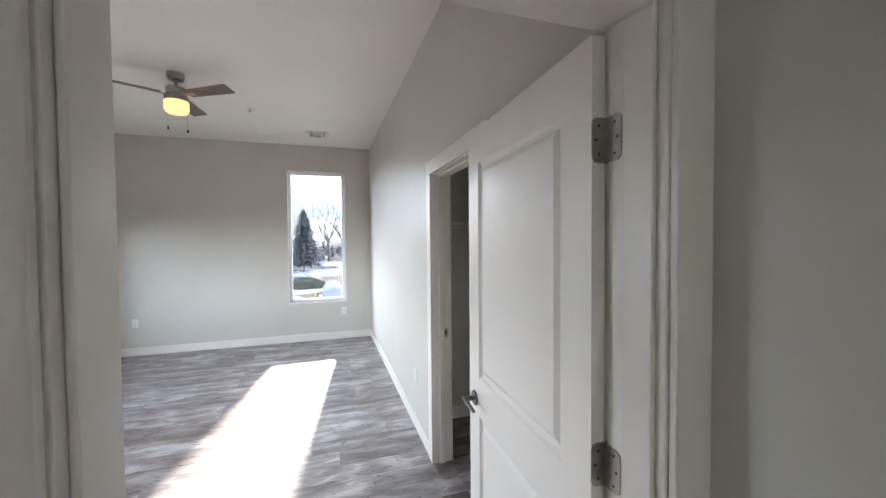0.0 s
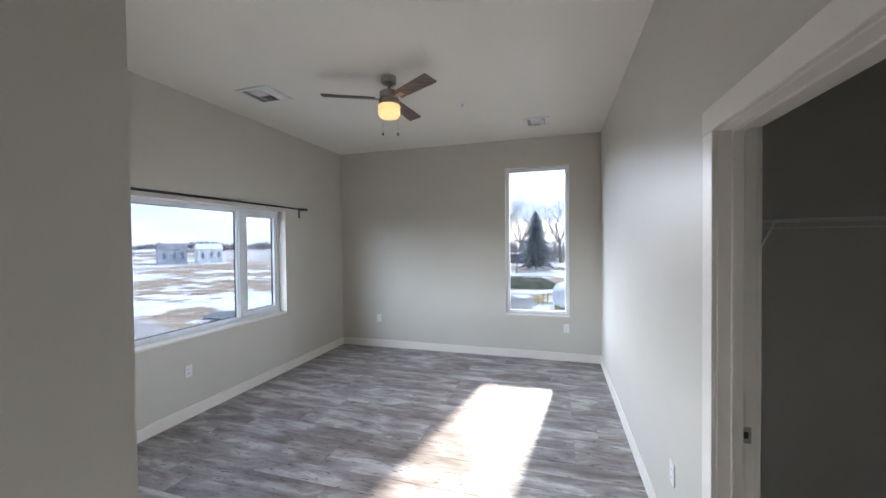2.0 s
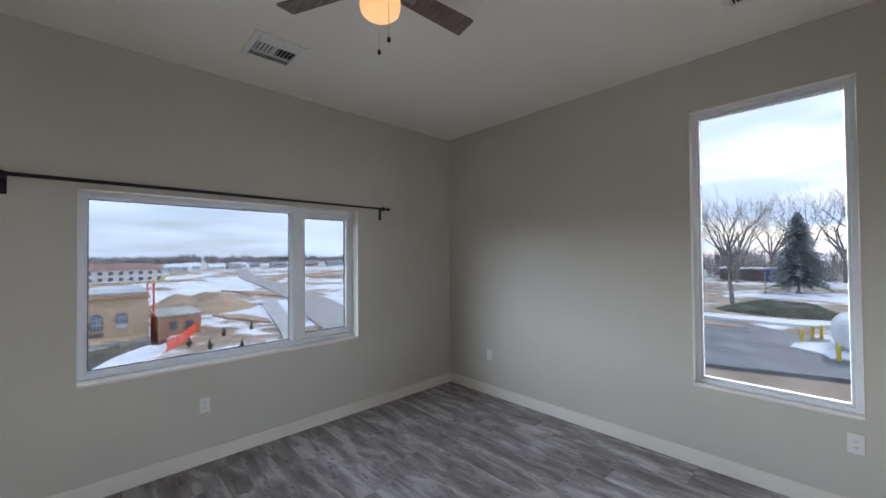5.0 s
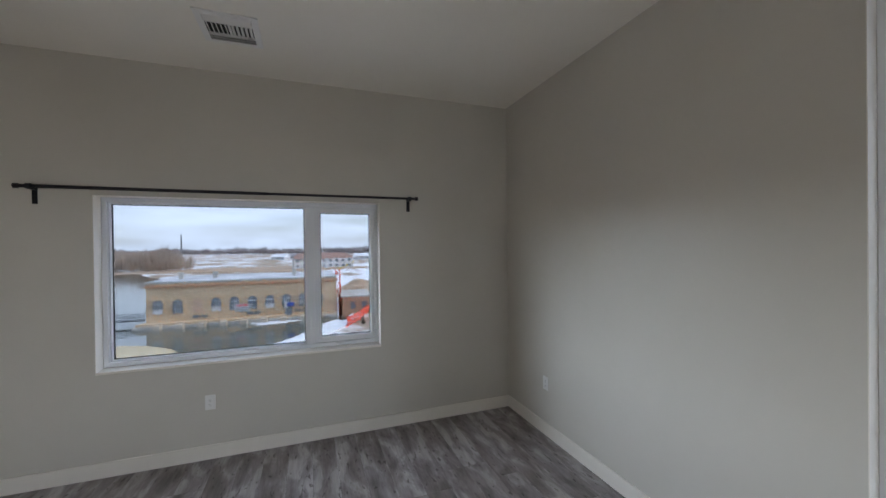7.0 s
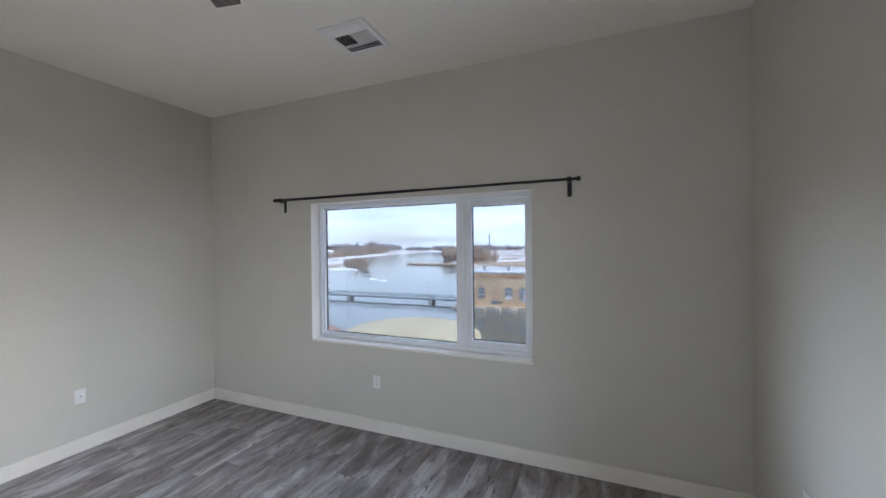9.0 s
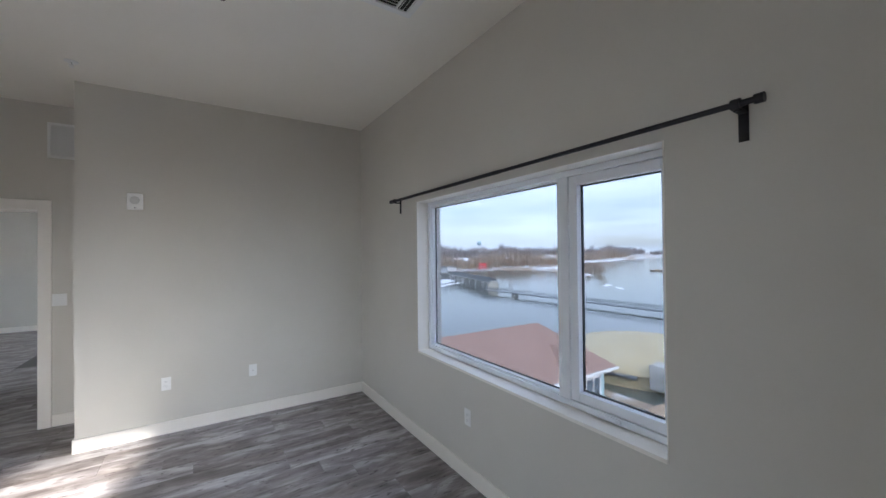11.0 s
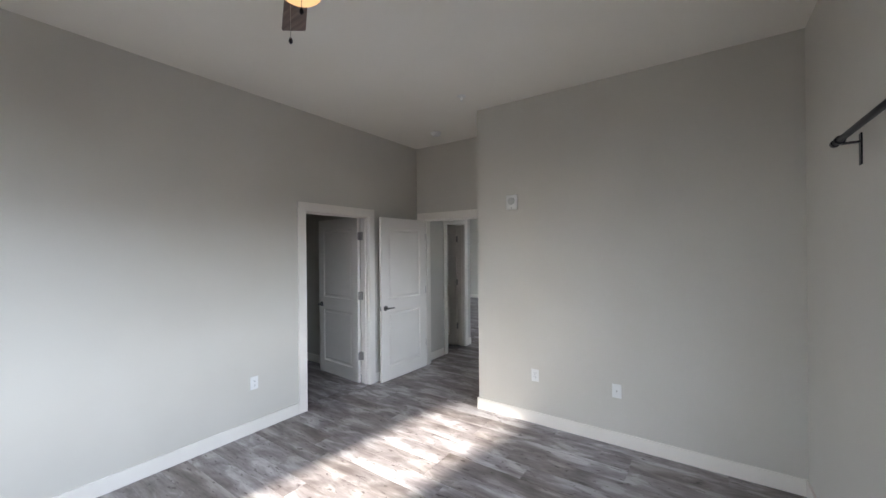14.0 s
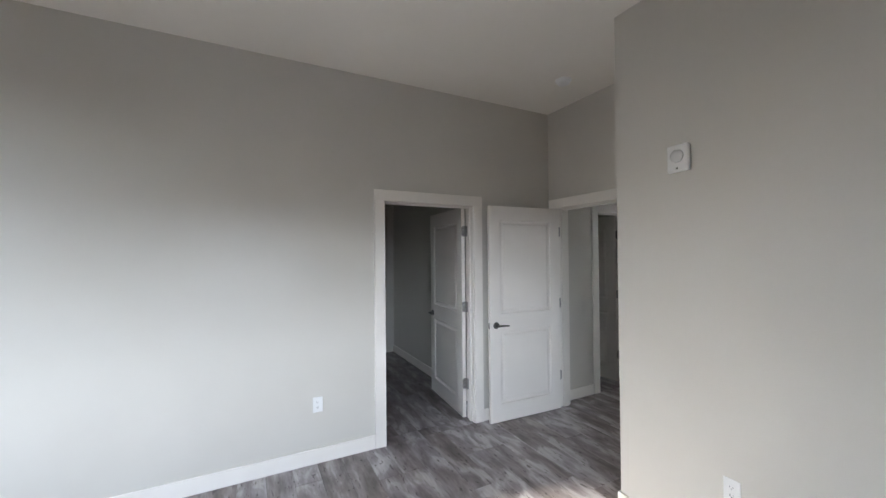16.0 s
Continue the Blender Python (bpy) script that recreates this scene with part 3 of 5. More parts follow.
for cx, cy, cz in ((0.085, -0.012, 2.565), (-0.085, 0.050, 2.60)):
    bm = bmesh.new()
    tube(bm, (cx, cy, -0.235), (cx, cy, cz - ZC + 0.012), 0.0013, n=6)
    ch = part("pull_chain", bm, M_NICKEL, fan)
    part("bob", lathe(bmesh.new(), cx, cy, [(0.002, cz - ZC + 0.016), (0.008, cz - ZC + 0.006), (0.009, cz - ZC - 0.004), (0.003, cz - ZC - 0.012)], 14), M_BRONZE, ch, smooth=True)


# ---- ceiling and wall fittings ----
def ceiling_vent(cx, cy, sx, sy, turn, label):
    """A three-way diffuser: a broad frame, a bank of slats along the far side, two banks across the middle, one along the near side."""
    v = thing("ceiling_vent", pose(cx, cy, ZC, 0, 0, turn), label, "air vent", "ceiling vents")
    f, hx, hy = 0.040, sx / 2, sy / 2
    bm = bmesh.new()
    for a in ((-hx, hx, -hy, -hy + f), (-hx, hx, hy - f, hy), (-hx, -hx + f, -hy + f, hy - f), (hx - f, hx, -hy + f, hy - f)):
        box(bm, a[0], a[1], a[2], a[3], -0.012, -0.0005, bevel=0.003)
    part("frame", bm, M_PLASTIC, v)
    ix, iy = hx - f, hy - f
    # near-black sheet stands in for the shade inside the duct
    part("shade_backing", B(-ix, ix, -iy, iy, -0.0030, -0.0008), M_DUCT_SHADE, v)
    band = ix * 0.5
    part("bar", B(-ix + band - 0.006, -ix + band + 0.006, -iy, iy, -0.013, -0.003), M_PLASTIC, v)
    part("bar", B(ix - band - 0.006, ix - band + 0.006, -iy, iy, -0.013, -0.003), M_PLASTIC, v)
    part("bar", B(-ix + band + 0.006, ix - band - 0.006, -0.007, 0.007, -0.013, -0.003), M_PLASTIC, v)

    def slat(x, y, ln, turned):
        bm = B(-0.0085, 0.0085, -ln / 2, ln / 2, -0.0007, 0.0007)
        bmesh.ops.transform(bm, verts=bm.verts, matrix=pose(x, y, -0.0115, 0, 0, turned) @ pose(0, 0, 0, 0, 48, 0))
        part("slat", bm, M_PLASTIC, v)
    for i in range(3):
        d = band * (i + 0.5) / 3
        slat(-ix + d - 0.004, 0, iy * 1.98, 0)
        slat(ix - d + 0.004, 0, iy * 1.98, 180)
    for i in range(5):
        d = 0.007 + (iy - 0.007) * (i + 0.5) / 5
        slat(0, -d, 2 * (ix - band - 0.007), 90)
        slat(0, d, 2 * (ix - band - 0.007), -90)
    return v


ceiling_vent(-2.440, 3.955, 0.36, 0.35, 0, "square white metal ceiling vent with slanted slats")
ceiling_vent(-0.008, 5.632, 0.295, 0.32, 180, "square white metal ceiling vent near the tall window")

grille = thing("return_grille", (-0.470, YE, 2.725), "white metal return air grille above the entry", "air vent")
bm = bmesh.new()
for a in ((-0.165, 0.165, -0.170, -0.145), (-0.165, 0.165, 0.145, 0.170), (-0.165, -0.140, -0.145, 0.145), (0.140, 0.165, -0.145, 0.145)):
    box(bm, a[0], a[1], 0.0005, 0.012, a[2], a[3], bevel=0.003)
part("frame", bm, M_PLASTIC, grille)
# the duct's inner darkness, as a flat dark sheet behind the slats
part("shade_backing", B(-0.140, 0.140, 0.0006, 0.002, -0.145, 0.145), M_DUCT_SHADE, grille)
for i in range(20):
    bm = B(-0.140, 0.140, -0.0008, 0.0008, -0.0075, 0.0075)
    bmesh.ops.transform(bm, verts=bm.verts, matrix=pose(0, 0.0065, -0.1375 + i * 0.01447, -38, 0, 0))
    part("slat", bm, M_PLASTIC, grille)

smoke = thing("smoke_detector", (0.110, 1.245, ZC), "round white smoke detector on the ceiling", "smoke detector")
part("base", lathe(bmesh.new(), 0, 0, [(0.066, -0.0005), (0.066, -0.010), (0.062, -0.014)], 36), M_PLASTIC, smoke, smooth=True)
part("cover", lathe(bmesh.new(), 0, 0, [(0.056, -0.014), (0.055, -0.024), (0.046, -0.036), (0.030, -0.042), (0.006, -0.043)], 36), M_PLASTIC, smoke, smooth=True)


def sprinkler(x, y):
    s = thing("fire_sprinkler", (x, y, ZC), "small white fire sprinkler on the ceiling", "sprinkler", "ceiling sprinklers")
    part("escutcheon", lathe(bmesh.new(), 0, 0, [(0.042, -0.0005), (0.040, -0.005), (0.018, -0.009)], 28), M_PLASTIC, s, smooth=True)
    bm = bmesh.new()
    tube(bm, (0, 0, -0.008), (0, 0, -0.030), 0.007, n=12)
    for k in (-1, 1):
        tube(bm, (0.006 * k, 0, -0.012), (0.012 * k, 0, -0.028), 0.0025, n=8)
        tube(bm, (0.012 * k, 0, -0.028), (0, 0, -0.042), 0.0025, n=8)
    part("sprinkler_body", bm, M_PLASTIC, s, smooth=True)
    part("deflector", lathe(bmesh.new(), 0, 0, [(0.013, -0.042), (0.015, -0.0435), (0.004, -0.045)], 16), M_PLASTIC, s)


sprinkler(-0.725, 1.99)
sprinkler(-0.71, 4.775)


def plate_local(w, h):
    return box(bmesh.new(), -w / 2, w / 2, 0.0005, 0.006, -h / 2, h / 2, bevel=0.0022)


def outlet(x, y, z, turn):
    """A duplex socket; its face looks along +y before the turn."""
    o = thing("wall_outlet", pose(x, y, z, 0, 0, turn), "white plastic wall outlet with cover plate", "outlet", "wall outlets")
    part("cover_plate", plate_local(0.072, 0.116), M_PLASTIC, o)
    for k in (-0.0195, 0.0195):
        s = part("socket", B(-0.0165, 0.0165, 0.0058, 0.0078, k - 0.0135, k + 0.0135, bevel=0.0008), M_PLASTIC, o)
        # slots are dark blocks on the face, in place of shaded openings
        bm = bmesh.new()
        box(bm, -0.0075, -0.0055, 0.0078, 0.0082, k - 0.003, k + 0.006)
        box(bm, 0.0055, 0.0075, 0.0078, 0.0082, k - 0.003, k + 0.006)
        box(bm, -0.002, 0.002, 0.0078, 0.0082, k - 0.009, k - 0.005)
        part("slot", bm, M_SLOT, s)


outlet(-2.475, YN, 0.452, 180)
outlet(0.340, YN, 0.447, 180)
outlet(XW, 3.664, 0.446, -90)
outlet(-1.262, YS, 0.450, 0)
outlet(XE, 3.165, 0.445, 90)
jack = thing("cable_jack", (-1.967, YS, 0.450), "white plastic cable jack plate on the wall", "wall plate")
part("cover_plate", plate_local(0.072, 0.116), M_PLASTIC, jack)
part("connector", tube(bmesh.new(), (0, 0.005, 0), (0, 0.014, 0), 0.0048, n=12), M_NICKEL, jack, smooth=True)

switch = thing("light_switch", (-0.382, YE, 1.20), "white double rocker light switch beside the entry", "light switch")
part("cover_plate", plate_local(0.118, 0.116), M_PLASTIC, switch)
for k in (-0.023, 0.023):
    part("rocker", B(k - 0.016, k + 0.016, 0.006, 0.0095, -0.033, 0.033, bevel=0.0015), M_PLASTIC, switch)

alarm = thing("alarm_sounder", (-1.047, YS, 2.088), "white square alarm sounder mounted high on the wall", "alarm")
part("body", box(bmesh.new(), -0.056, 0.056, 0.0005, 0.030, -0.073, 0.073, bevel=0.010), M_PLASTIC, alarm)
bm = lathe(bmesh.new(), 0, 0, [(0.034, 0.0), (0.034, 0.006), (0.028, 0.010), (0.010, 0.011)], 30)
bmesh.ops.transform(bm, verts=bm.verts, matrix=pose(0, 0.030, 0.010, -90, 0, 0))
part("strobe_lens", bm, mat("frosted_lens", (0.62, 0.62, 0.60), 0.25), alarm, smooth=True)
part("indicator", B(-0.004, 0.004, 0.0300, 0.0315, -0.058, -0.050), M_SLOT, alarm)

# wire shelf in the closet
shelf = thing("wire_shelf", (2.2, 3.22, 1.72), "white coated wire closet shelf on the wall", "shelf")
bm = bmesh.new()
for k, (yy, zz) in enumerate(((-0.30, 0), (-0.30, -0.035), (-0.15, 0.0), (-0.01, 0))):
    tube(bm, (-1.29, yy, zz), (1.38, yy, zz), 0.0032, n=8)
part("rail", bm, M_WIRE, shelf)
bm = bmesh.new()
for i in range(100):
    xx = -1.28 + i * 0.0266
    tube(bm, (xx, -0.30, 0.004), (xx, -0.008, 0.004), 0.0014, n=5)
tagged(part("cross_wires", bm, M_WIRE, shelf), kind="stuff")
for xx in (-1.1, 0.1, 1.2):
    part("brace", tube(bmesh.new(), (xx, -0.28, -0.004), (xx, -0.004, -0.28), 0.004, n=8), M_WIRE, shelf)


# ---- outside: ground, water and far land ----
ZG, ZW = -8.9, -9.25
M_BRICK = mottled("tan_brick", (0.60, 0.43, 0.28), (0.68, 0.51, 0.345), 1.2, 0.85, 0, 0.3, 9)
M_REDBRICK = mottled("red_brick", (0.46, 0.25, 0.155), (0.56, 0.32, 0.20), 1.5, 0.85, 0, 0.3, 9)
M_PANE_FAR = mat("dark_old_glass", (0.12, 0.15, 0.18), 0.2)
M_WHITE_FAR = mat("weathered_white", (0.72, 0.72, 0.72), 0.6)
M_SNOW = mottled("snow", (0.90, 0.91, 0.93), (0.78, 0.80, 0.83), 0.4, 0.7)
M_ROOF = mottled("brown_roof_shingles", (0.30, 0.185, 0.15), (0.40, 0.26, 0.215), 3.0, 0.9, 0, 0.4, 14, (1, 3, 1))
M_TEAL = mottled("pale_teal_siding", (0.36, 0.52, 0.55), (0.40, 0.56, 0.60), 2.0, 0.7)
M_DOME = mottled("tan_tank_dome", (0.50, 0.40, 0.24), (0.58, 0.48, 0.31), 0.35, 0.6)
M_ROAD = mottled("wet_road", (0.36, 0.325, 0.30), (0.46, 0.42, 0.39), 0.25, 0.75, 0, 0.2, 6)
M_WALK = mottled("concrete_path", (0.48, 0.455, 0.43), (0.56, 0.535, 0.51), 0.4, 0.85)
M_LOT = mottled("grey_asphalt_lot", (0.13, 0.135, 0.145), (0.22, 0.225, 0.235), 0.22, 0.7)
M_BARK = mottled("bare_bark", (0.20, 0.175, 0.16), (0.30, 0.27, 0.25), 2.0, 0.9)
# pale spots painted among the needles stand for glare around the backlit tree
M_NEEDLE = mottled("glare_paled_spruce_needles", (0.17, 0.19, 0.18), (0.62, 0.64, 0.65), 2.2, 0.8, lo=0.42, hi=0.66)
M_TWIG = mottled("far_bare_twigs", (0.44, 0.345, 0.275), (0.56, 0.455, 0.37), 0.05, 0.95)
# distance haze is put into this twig colour as a pale grey
M_TWIG_HAZE = mottled("hazed_bare_twigs", (0.38, 0.34, 0.33), (0.50, 0.455, 0.445), 0.05, 0.95)


def leafy(m, share):
    """Thin foliage lets some light through."""
    n, l, b = nodes_of(m)
    tr, mx = n.new("ShaderNodeBsdfTranslucent"), n.new("ShaderNodeMixShader")
    l.new(b.inputs["Base Color"].links[0].from_socket, tr.inputs["Color"])
    mx.inputs["Fac"].default_value = share
    l.new(b.outputs["BSDF"], mx.inputs[1])
    l.new(tr.outputs["BSDF"], mx.inputs[2])
    l.new(mx.outputs["Shader"], n["Material Output"].inputs["Surface"])


for m_ in (M_NEEDLE, M_TWIG, M_TWIG_HAZE):
    leafy(m_, 0.55)
M_YELLOW = mat("yellow_paint", (0.75, 0.55, 0.06), 0.5)
M_RED = mat("red_sign_paint", (0.65, 0.03, 0.05), 0.5)
M_ORANGE = mat("orange_mesh_plastic", (0.85, 0.10, 0.05), 0.6)
M_STEEL = mat("grey_steel", (0.20, 0.21, 0.22), 0.55, 0.4)
M_MOUND = mottled("dark_grass_mound", (0.05, 0.06, 0.035), (0.13, 0.13, 0.085), 0.5, 0.95, 0, 0.5, 5)
M_BLUE = mat("blue_paint", (0.05, 0.09, 0.35), 0.6)

# lake outline: the water lies west of the building and south of the powerhouse
LAKE = ((-4, -19), (-26, -18), (-31, -2), (-44, 1), (-51, 4.3), (-57, 8.5), (-64, 9.5), (-78, 9), (-80, -19), (-150, -40), (-201, -66), (-300, -118),
        (-520, -190), (-760, -330), (-520, -290), (-300, -215), (-165, -120), (-152, -98), (-146, -112), (-170, -150), (-130, -175), (-84, -146), (-67, -152), (-40, -156), (40, -160), (60, -60), (30, -22))


def in_lake(x, y):
    c = False
    j = len(LAKE) - 1
    for i in range(len(LAKE)):
        xi, yi = LAKE[i]
        xj, yj = LAKE[j]
        if (yi > y) != (yj > y) and x < (xj - xi) * (y - yi) / (yj - yi) + xi:
            c = not c
        j = i
    return c


def land_height(x, y):
    h = ZG + 0.25 * noise.noise(Vector((x * 0.05, y * 0.05, 0)))
    d = math.hypot(x, y)
    return h + min(4.0, max(0.0, (d - 260) * 0.004)) * (0.6 + 0.4 * noise.noise(Vector((x * 0.004, y * 0.004, 3))))


def ground_mesh():
    n = 240
    s = [math.sinh(4.2 * (2 * i / n - 1)) / math.sinh(4.2) * 2600 for i in range(n + 1)]
    xs, ys = [v - 30 for v in s], s
    vs, fs = [], []
    for y in ys:
        for x in xs:
            vs.append((x, y, ZW - 1.6 if in_lake(x, y) else land_height(x, y)))
    for j in range(n):
        for i in range(n):
            a = j * (n + 1) + i
            fs.append((a, a + 1, a + n + 2, a + n + 1))
    me = bpy.data.meshes.new("ground")
    me.from_pydata(vs, [], fs)
    for p in me.polygons:
        p.use_smooth = True
    return me


def ground_material():
    m = mat("patchy_snow_and_earth", (0.7, 0.7, 0.7), 0.85)
    n, l, b = nodes_of(m)
    a, _ = add_noise(m, 0.035, 7.0, (1, 1.6, 1))
    c, _ = add_noise(m, 0.22, 6.0)
    d, _ = add_noise(m, 0.010, 3.0)
    earth = ramp(m, c.outputs["Fac"], [(0.35, (0.28, 0.20, 0.14)), (0.5, (0.40, 0.30, 0.215)), (0.66, (0.46, 0.39, 0.30))])
    snow = ramp(m, c.outputs["Fac"], [(0.3, (0.74, 0.75, 0.78)), (0.6, (0.90, 0.91, 0.93))])
    f = mix(m, 0.35, a.outputs["Fac"], c.outputs["Fac"])
    f = mix(m, 0.30, f, d.outputs["Fac"])
    f = ramp(m, f, [(0.488, (0, 0, 0)), (0.520, (1, 1, 1))])
    l.new(mix(m, f, earth, snow), b.inputs["Base Color"])
    bump(m, c.outputs["Fac"], 0.5, 0.2)
    return m


ground = new("ground", ground_mesh())
ground.data.materials.append(ground_material())
tagged(ground, "winter ground with patches of melting snow and brown earth", "ground", kind="structure")

M_WATER = mat("lake_water", (0.110, 0.120, 0.105), 0.04)
wn_, _ = add_noise(M_WATER, 0.5, 4.0, (1, 2.2, 1))
n_, l_, b_w = nodes_of(M_WATER)
w_pos, w_dist, w_calm = n_.new("ShaderNodeTexCoord"), n_.new("ShaderNodeVectorMath"), n_.new("ShaderNodeMapRange")
w_dist.operation = "DISTANCE"
w_dist.inputs[1].default_value = (-58, 0, ZW)
l_.new(w_pos.outputs["Object"], w_dist.inputs[0])
l_.new(w_dist.outputs["Value"], w_calm.inputs["Value"])
for k_, v_ in (("From Min", 14.0), ("From Max", 34.0), ("To Min", 0.03), ("To Max", 0.40)):
    w_calm.inputs[k_].default_value = v_
bump(M_WATER, wn_.outputs["Fac"], 0.32, 0.12)
l_.new(w_calm.outputs["Result"], b_w.inputs["Normal"].links[0].from_node.inputs["Strength"])
setting("water", B(-800, 80, -360, 20, ZW - 0.4, ZW), M_WATER, "calm grey-blue lake water with thin ice", "water")


def blob(bm, cx, cy, rx, ry, z, h, seed, n=22, turn=0.0):
    """An irregular flat slab."""
    rng = random.Random(seed)
    ph = [rng.uniform(0, 6.28) for _ in range(4)]
    lo, hi = [], []
    for i in range(n):
        a = 2 * math.pi * i / n
        k = 1 + 0.22 * math.sin(3 * a + ph[0]) + 0.14 * math.sin(5 * a + ph[1]) + 0.08 * math.sin(8 * a + ph[2])
        x, y = rx * k * math.cos(a), ry * k * math.sin(a)
        c, s = math.cos(turn), math.sin(turn)
        p = (cx + x * c - y * s, cy + x * s + y * c)
        lo.append(bm.verts.new((*p, z)))
        hi.append(bm.verts.new((*p, z + h)))
    bm.faces.new(hi)
    for i in range(n):
        bm.faces.new((lo[i], lo[(i + 1) % n], hi[(i + 1) % n], hi[i]))
    return bm


for i, (cx, cy, rx, ry, tn) in enumerate(((-60.2, 0.0, 1.2, 3.4, 0.1), (-70, -110, 22, 4.5, 0.5), (-62, -95, 20, 2.0, 0.5), (-55, -120, 26, 3.5, 0.3), (-58, -132, 26, 3.2, 0.1), (-50, -104, 14, 1.2, 0.4),
                                          (-33, -52, 9.0, 2.2, 1.4), (-28, -43, 6.0, 1.6, 1.3), (-110, -66, 5, 1.2, 0.6), (-104, -58, 3.5, 1.0, 0.7), (-46, -88, 10, 0.8, 0.4))):
    tagged(part("ice_sheet", blob(bmesh.new(), cx, cy, rx, ry, ZW - 0.02, 0.05, 40 + i, turn=tn), M_SNOW), "thin white ice sheet on the lake", "ice", "ice sheets")
tagged(part("snow_bank", blob(bmesh.new(), -48.5, 5.2, 9.0, 1.6, ZW - 0.1, 0.7, 77, turn=2.55), M_SNOW), "bank of snow along the water's edge", "snow")


def strip(name, pts, width, z, material, label, category):
    """A ribbon of road along a smooth line."""
    bm = bmesh.new()
    P = [Vector((*p, 0)) for p in pts]
    line = []
    for i in range(len(P) - 1):
        a, b, c, d = P[max(i - 1, 0)], P[i], P[i + 1], P[min(i + 2, len(P) - 1)]
        for k in range(10):
            t = k / 10
            line.append(0.5 * ((2 * b) + (c - a) * t + (2 * a - 5 * b + 4 * c - d) * t * t + (3 * b - a - 3 * c + d) * t ** 3))
    line.append(P[-1])
    rows_ = []
    for i, p in enumerate(line):
        d = (line[min(i + 1, len(line) - 1)] - line[max(i - 1, 0)]).normalized()
        s = Vector((-d.y, d.x, 0)) * width / 2
        rows_.append([bm.verts.new((q.x, q.y, z + o)) for q, o in ((p - s, -0.4), (p - s, 0), (p + s, 0), (p + s, -0.4))])
    for a, b in zip(rows_, rows_[1:]):
        for k in range(3):
            bm.faces.new((a[k], a[k + 1], b[k + 1], b[k]))
    bmesh.ops.recalc_face_normals(bm, faces=bm.faces)
    return setting(name, bm, material, label, category)


M_EARTH = mottled("brown_earth", (0.38, 0.26, 0.175), (0.50, 0.37, 0.265), 0.6, 0.9)
strip("road", [(-22, 31), (-36, 29.5), (-47.4, 31), (-60, 34), (-95, 43), (-150, 53), (-210, 63), (-330, 92)], 8.6, ZG + 0.32, M_ROAD, "worn brown-grey road through the snowy field", "road")
strip("road_dirt", [(-168, 58), (-200, 78), (-232, 120), (-267, 175), (-290, 230)], 8.0, ZG + 0.30, M_EARTH, "bare dirt track across the field", "road")
strip("pavement", [(-26, 15.6), (-51, 23.2), (-68, 27.4), (-86, 32.0), (-97, 36)], 3.0, ZG + 0.36, M_WALK, "pale concrete path beside the road", "pavement")
strip("pavement_branch", [(-87.5, 31.2), (-89, 25), (-90, 12)], 2.6, ZG + 0.35, M_WALK, "pale concrete side path", "pavement")
for cx, cy, rx, ry, tn, sd in ((-112, 39.0, 16, 2.6, 0.25, 61), (-215, -22, 26, 62, 0.0, 62), (-28, -5.5, 6.5, 2.2, 0.1, 63), (-70, 22, 7, 1.6, 0.3, 64), (-190, 100, 12, 18, 0.2, 65)):
    tagged(part("earth_patch", blob(bmesh.new(), cx, cy, rx, ry, ZG - 0.3, 0.58, sd, n=40, turn=tn), M_EARTH), "patch of bare brown earth among the snow", "earth", "earth patches")
setting("road_north", blob(bmesh.new(), -12, 57, 42, 14, ZG - 0.2, 0.53, 8, n=48), M_LOT, "grey asphalt lot with thin snow", "road")
tagged(part("snow_island", blob(bmesh.new(), 1.2, 59.5, 3.6, 6.0, ZG + 0.2, 0.30, 5), M_SNOW), "snow-covered kerbed island with yellow posts", "snow")
tagged(part("snow_verge", blob(bmesh.new(), -12, 77.5, 17, 2.2, ZG, 0.40, 15), M_SNOW), "snow along the edge of the lot", "snow")
tagged(part("earth_verge", blob(bmesh.new(), -19, 69, 8, 4.0, ZG, 0.42, 16), M_EARTH), "patch of bare brown earth", "earth")


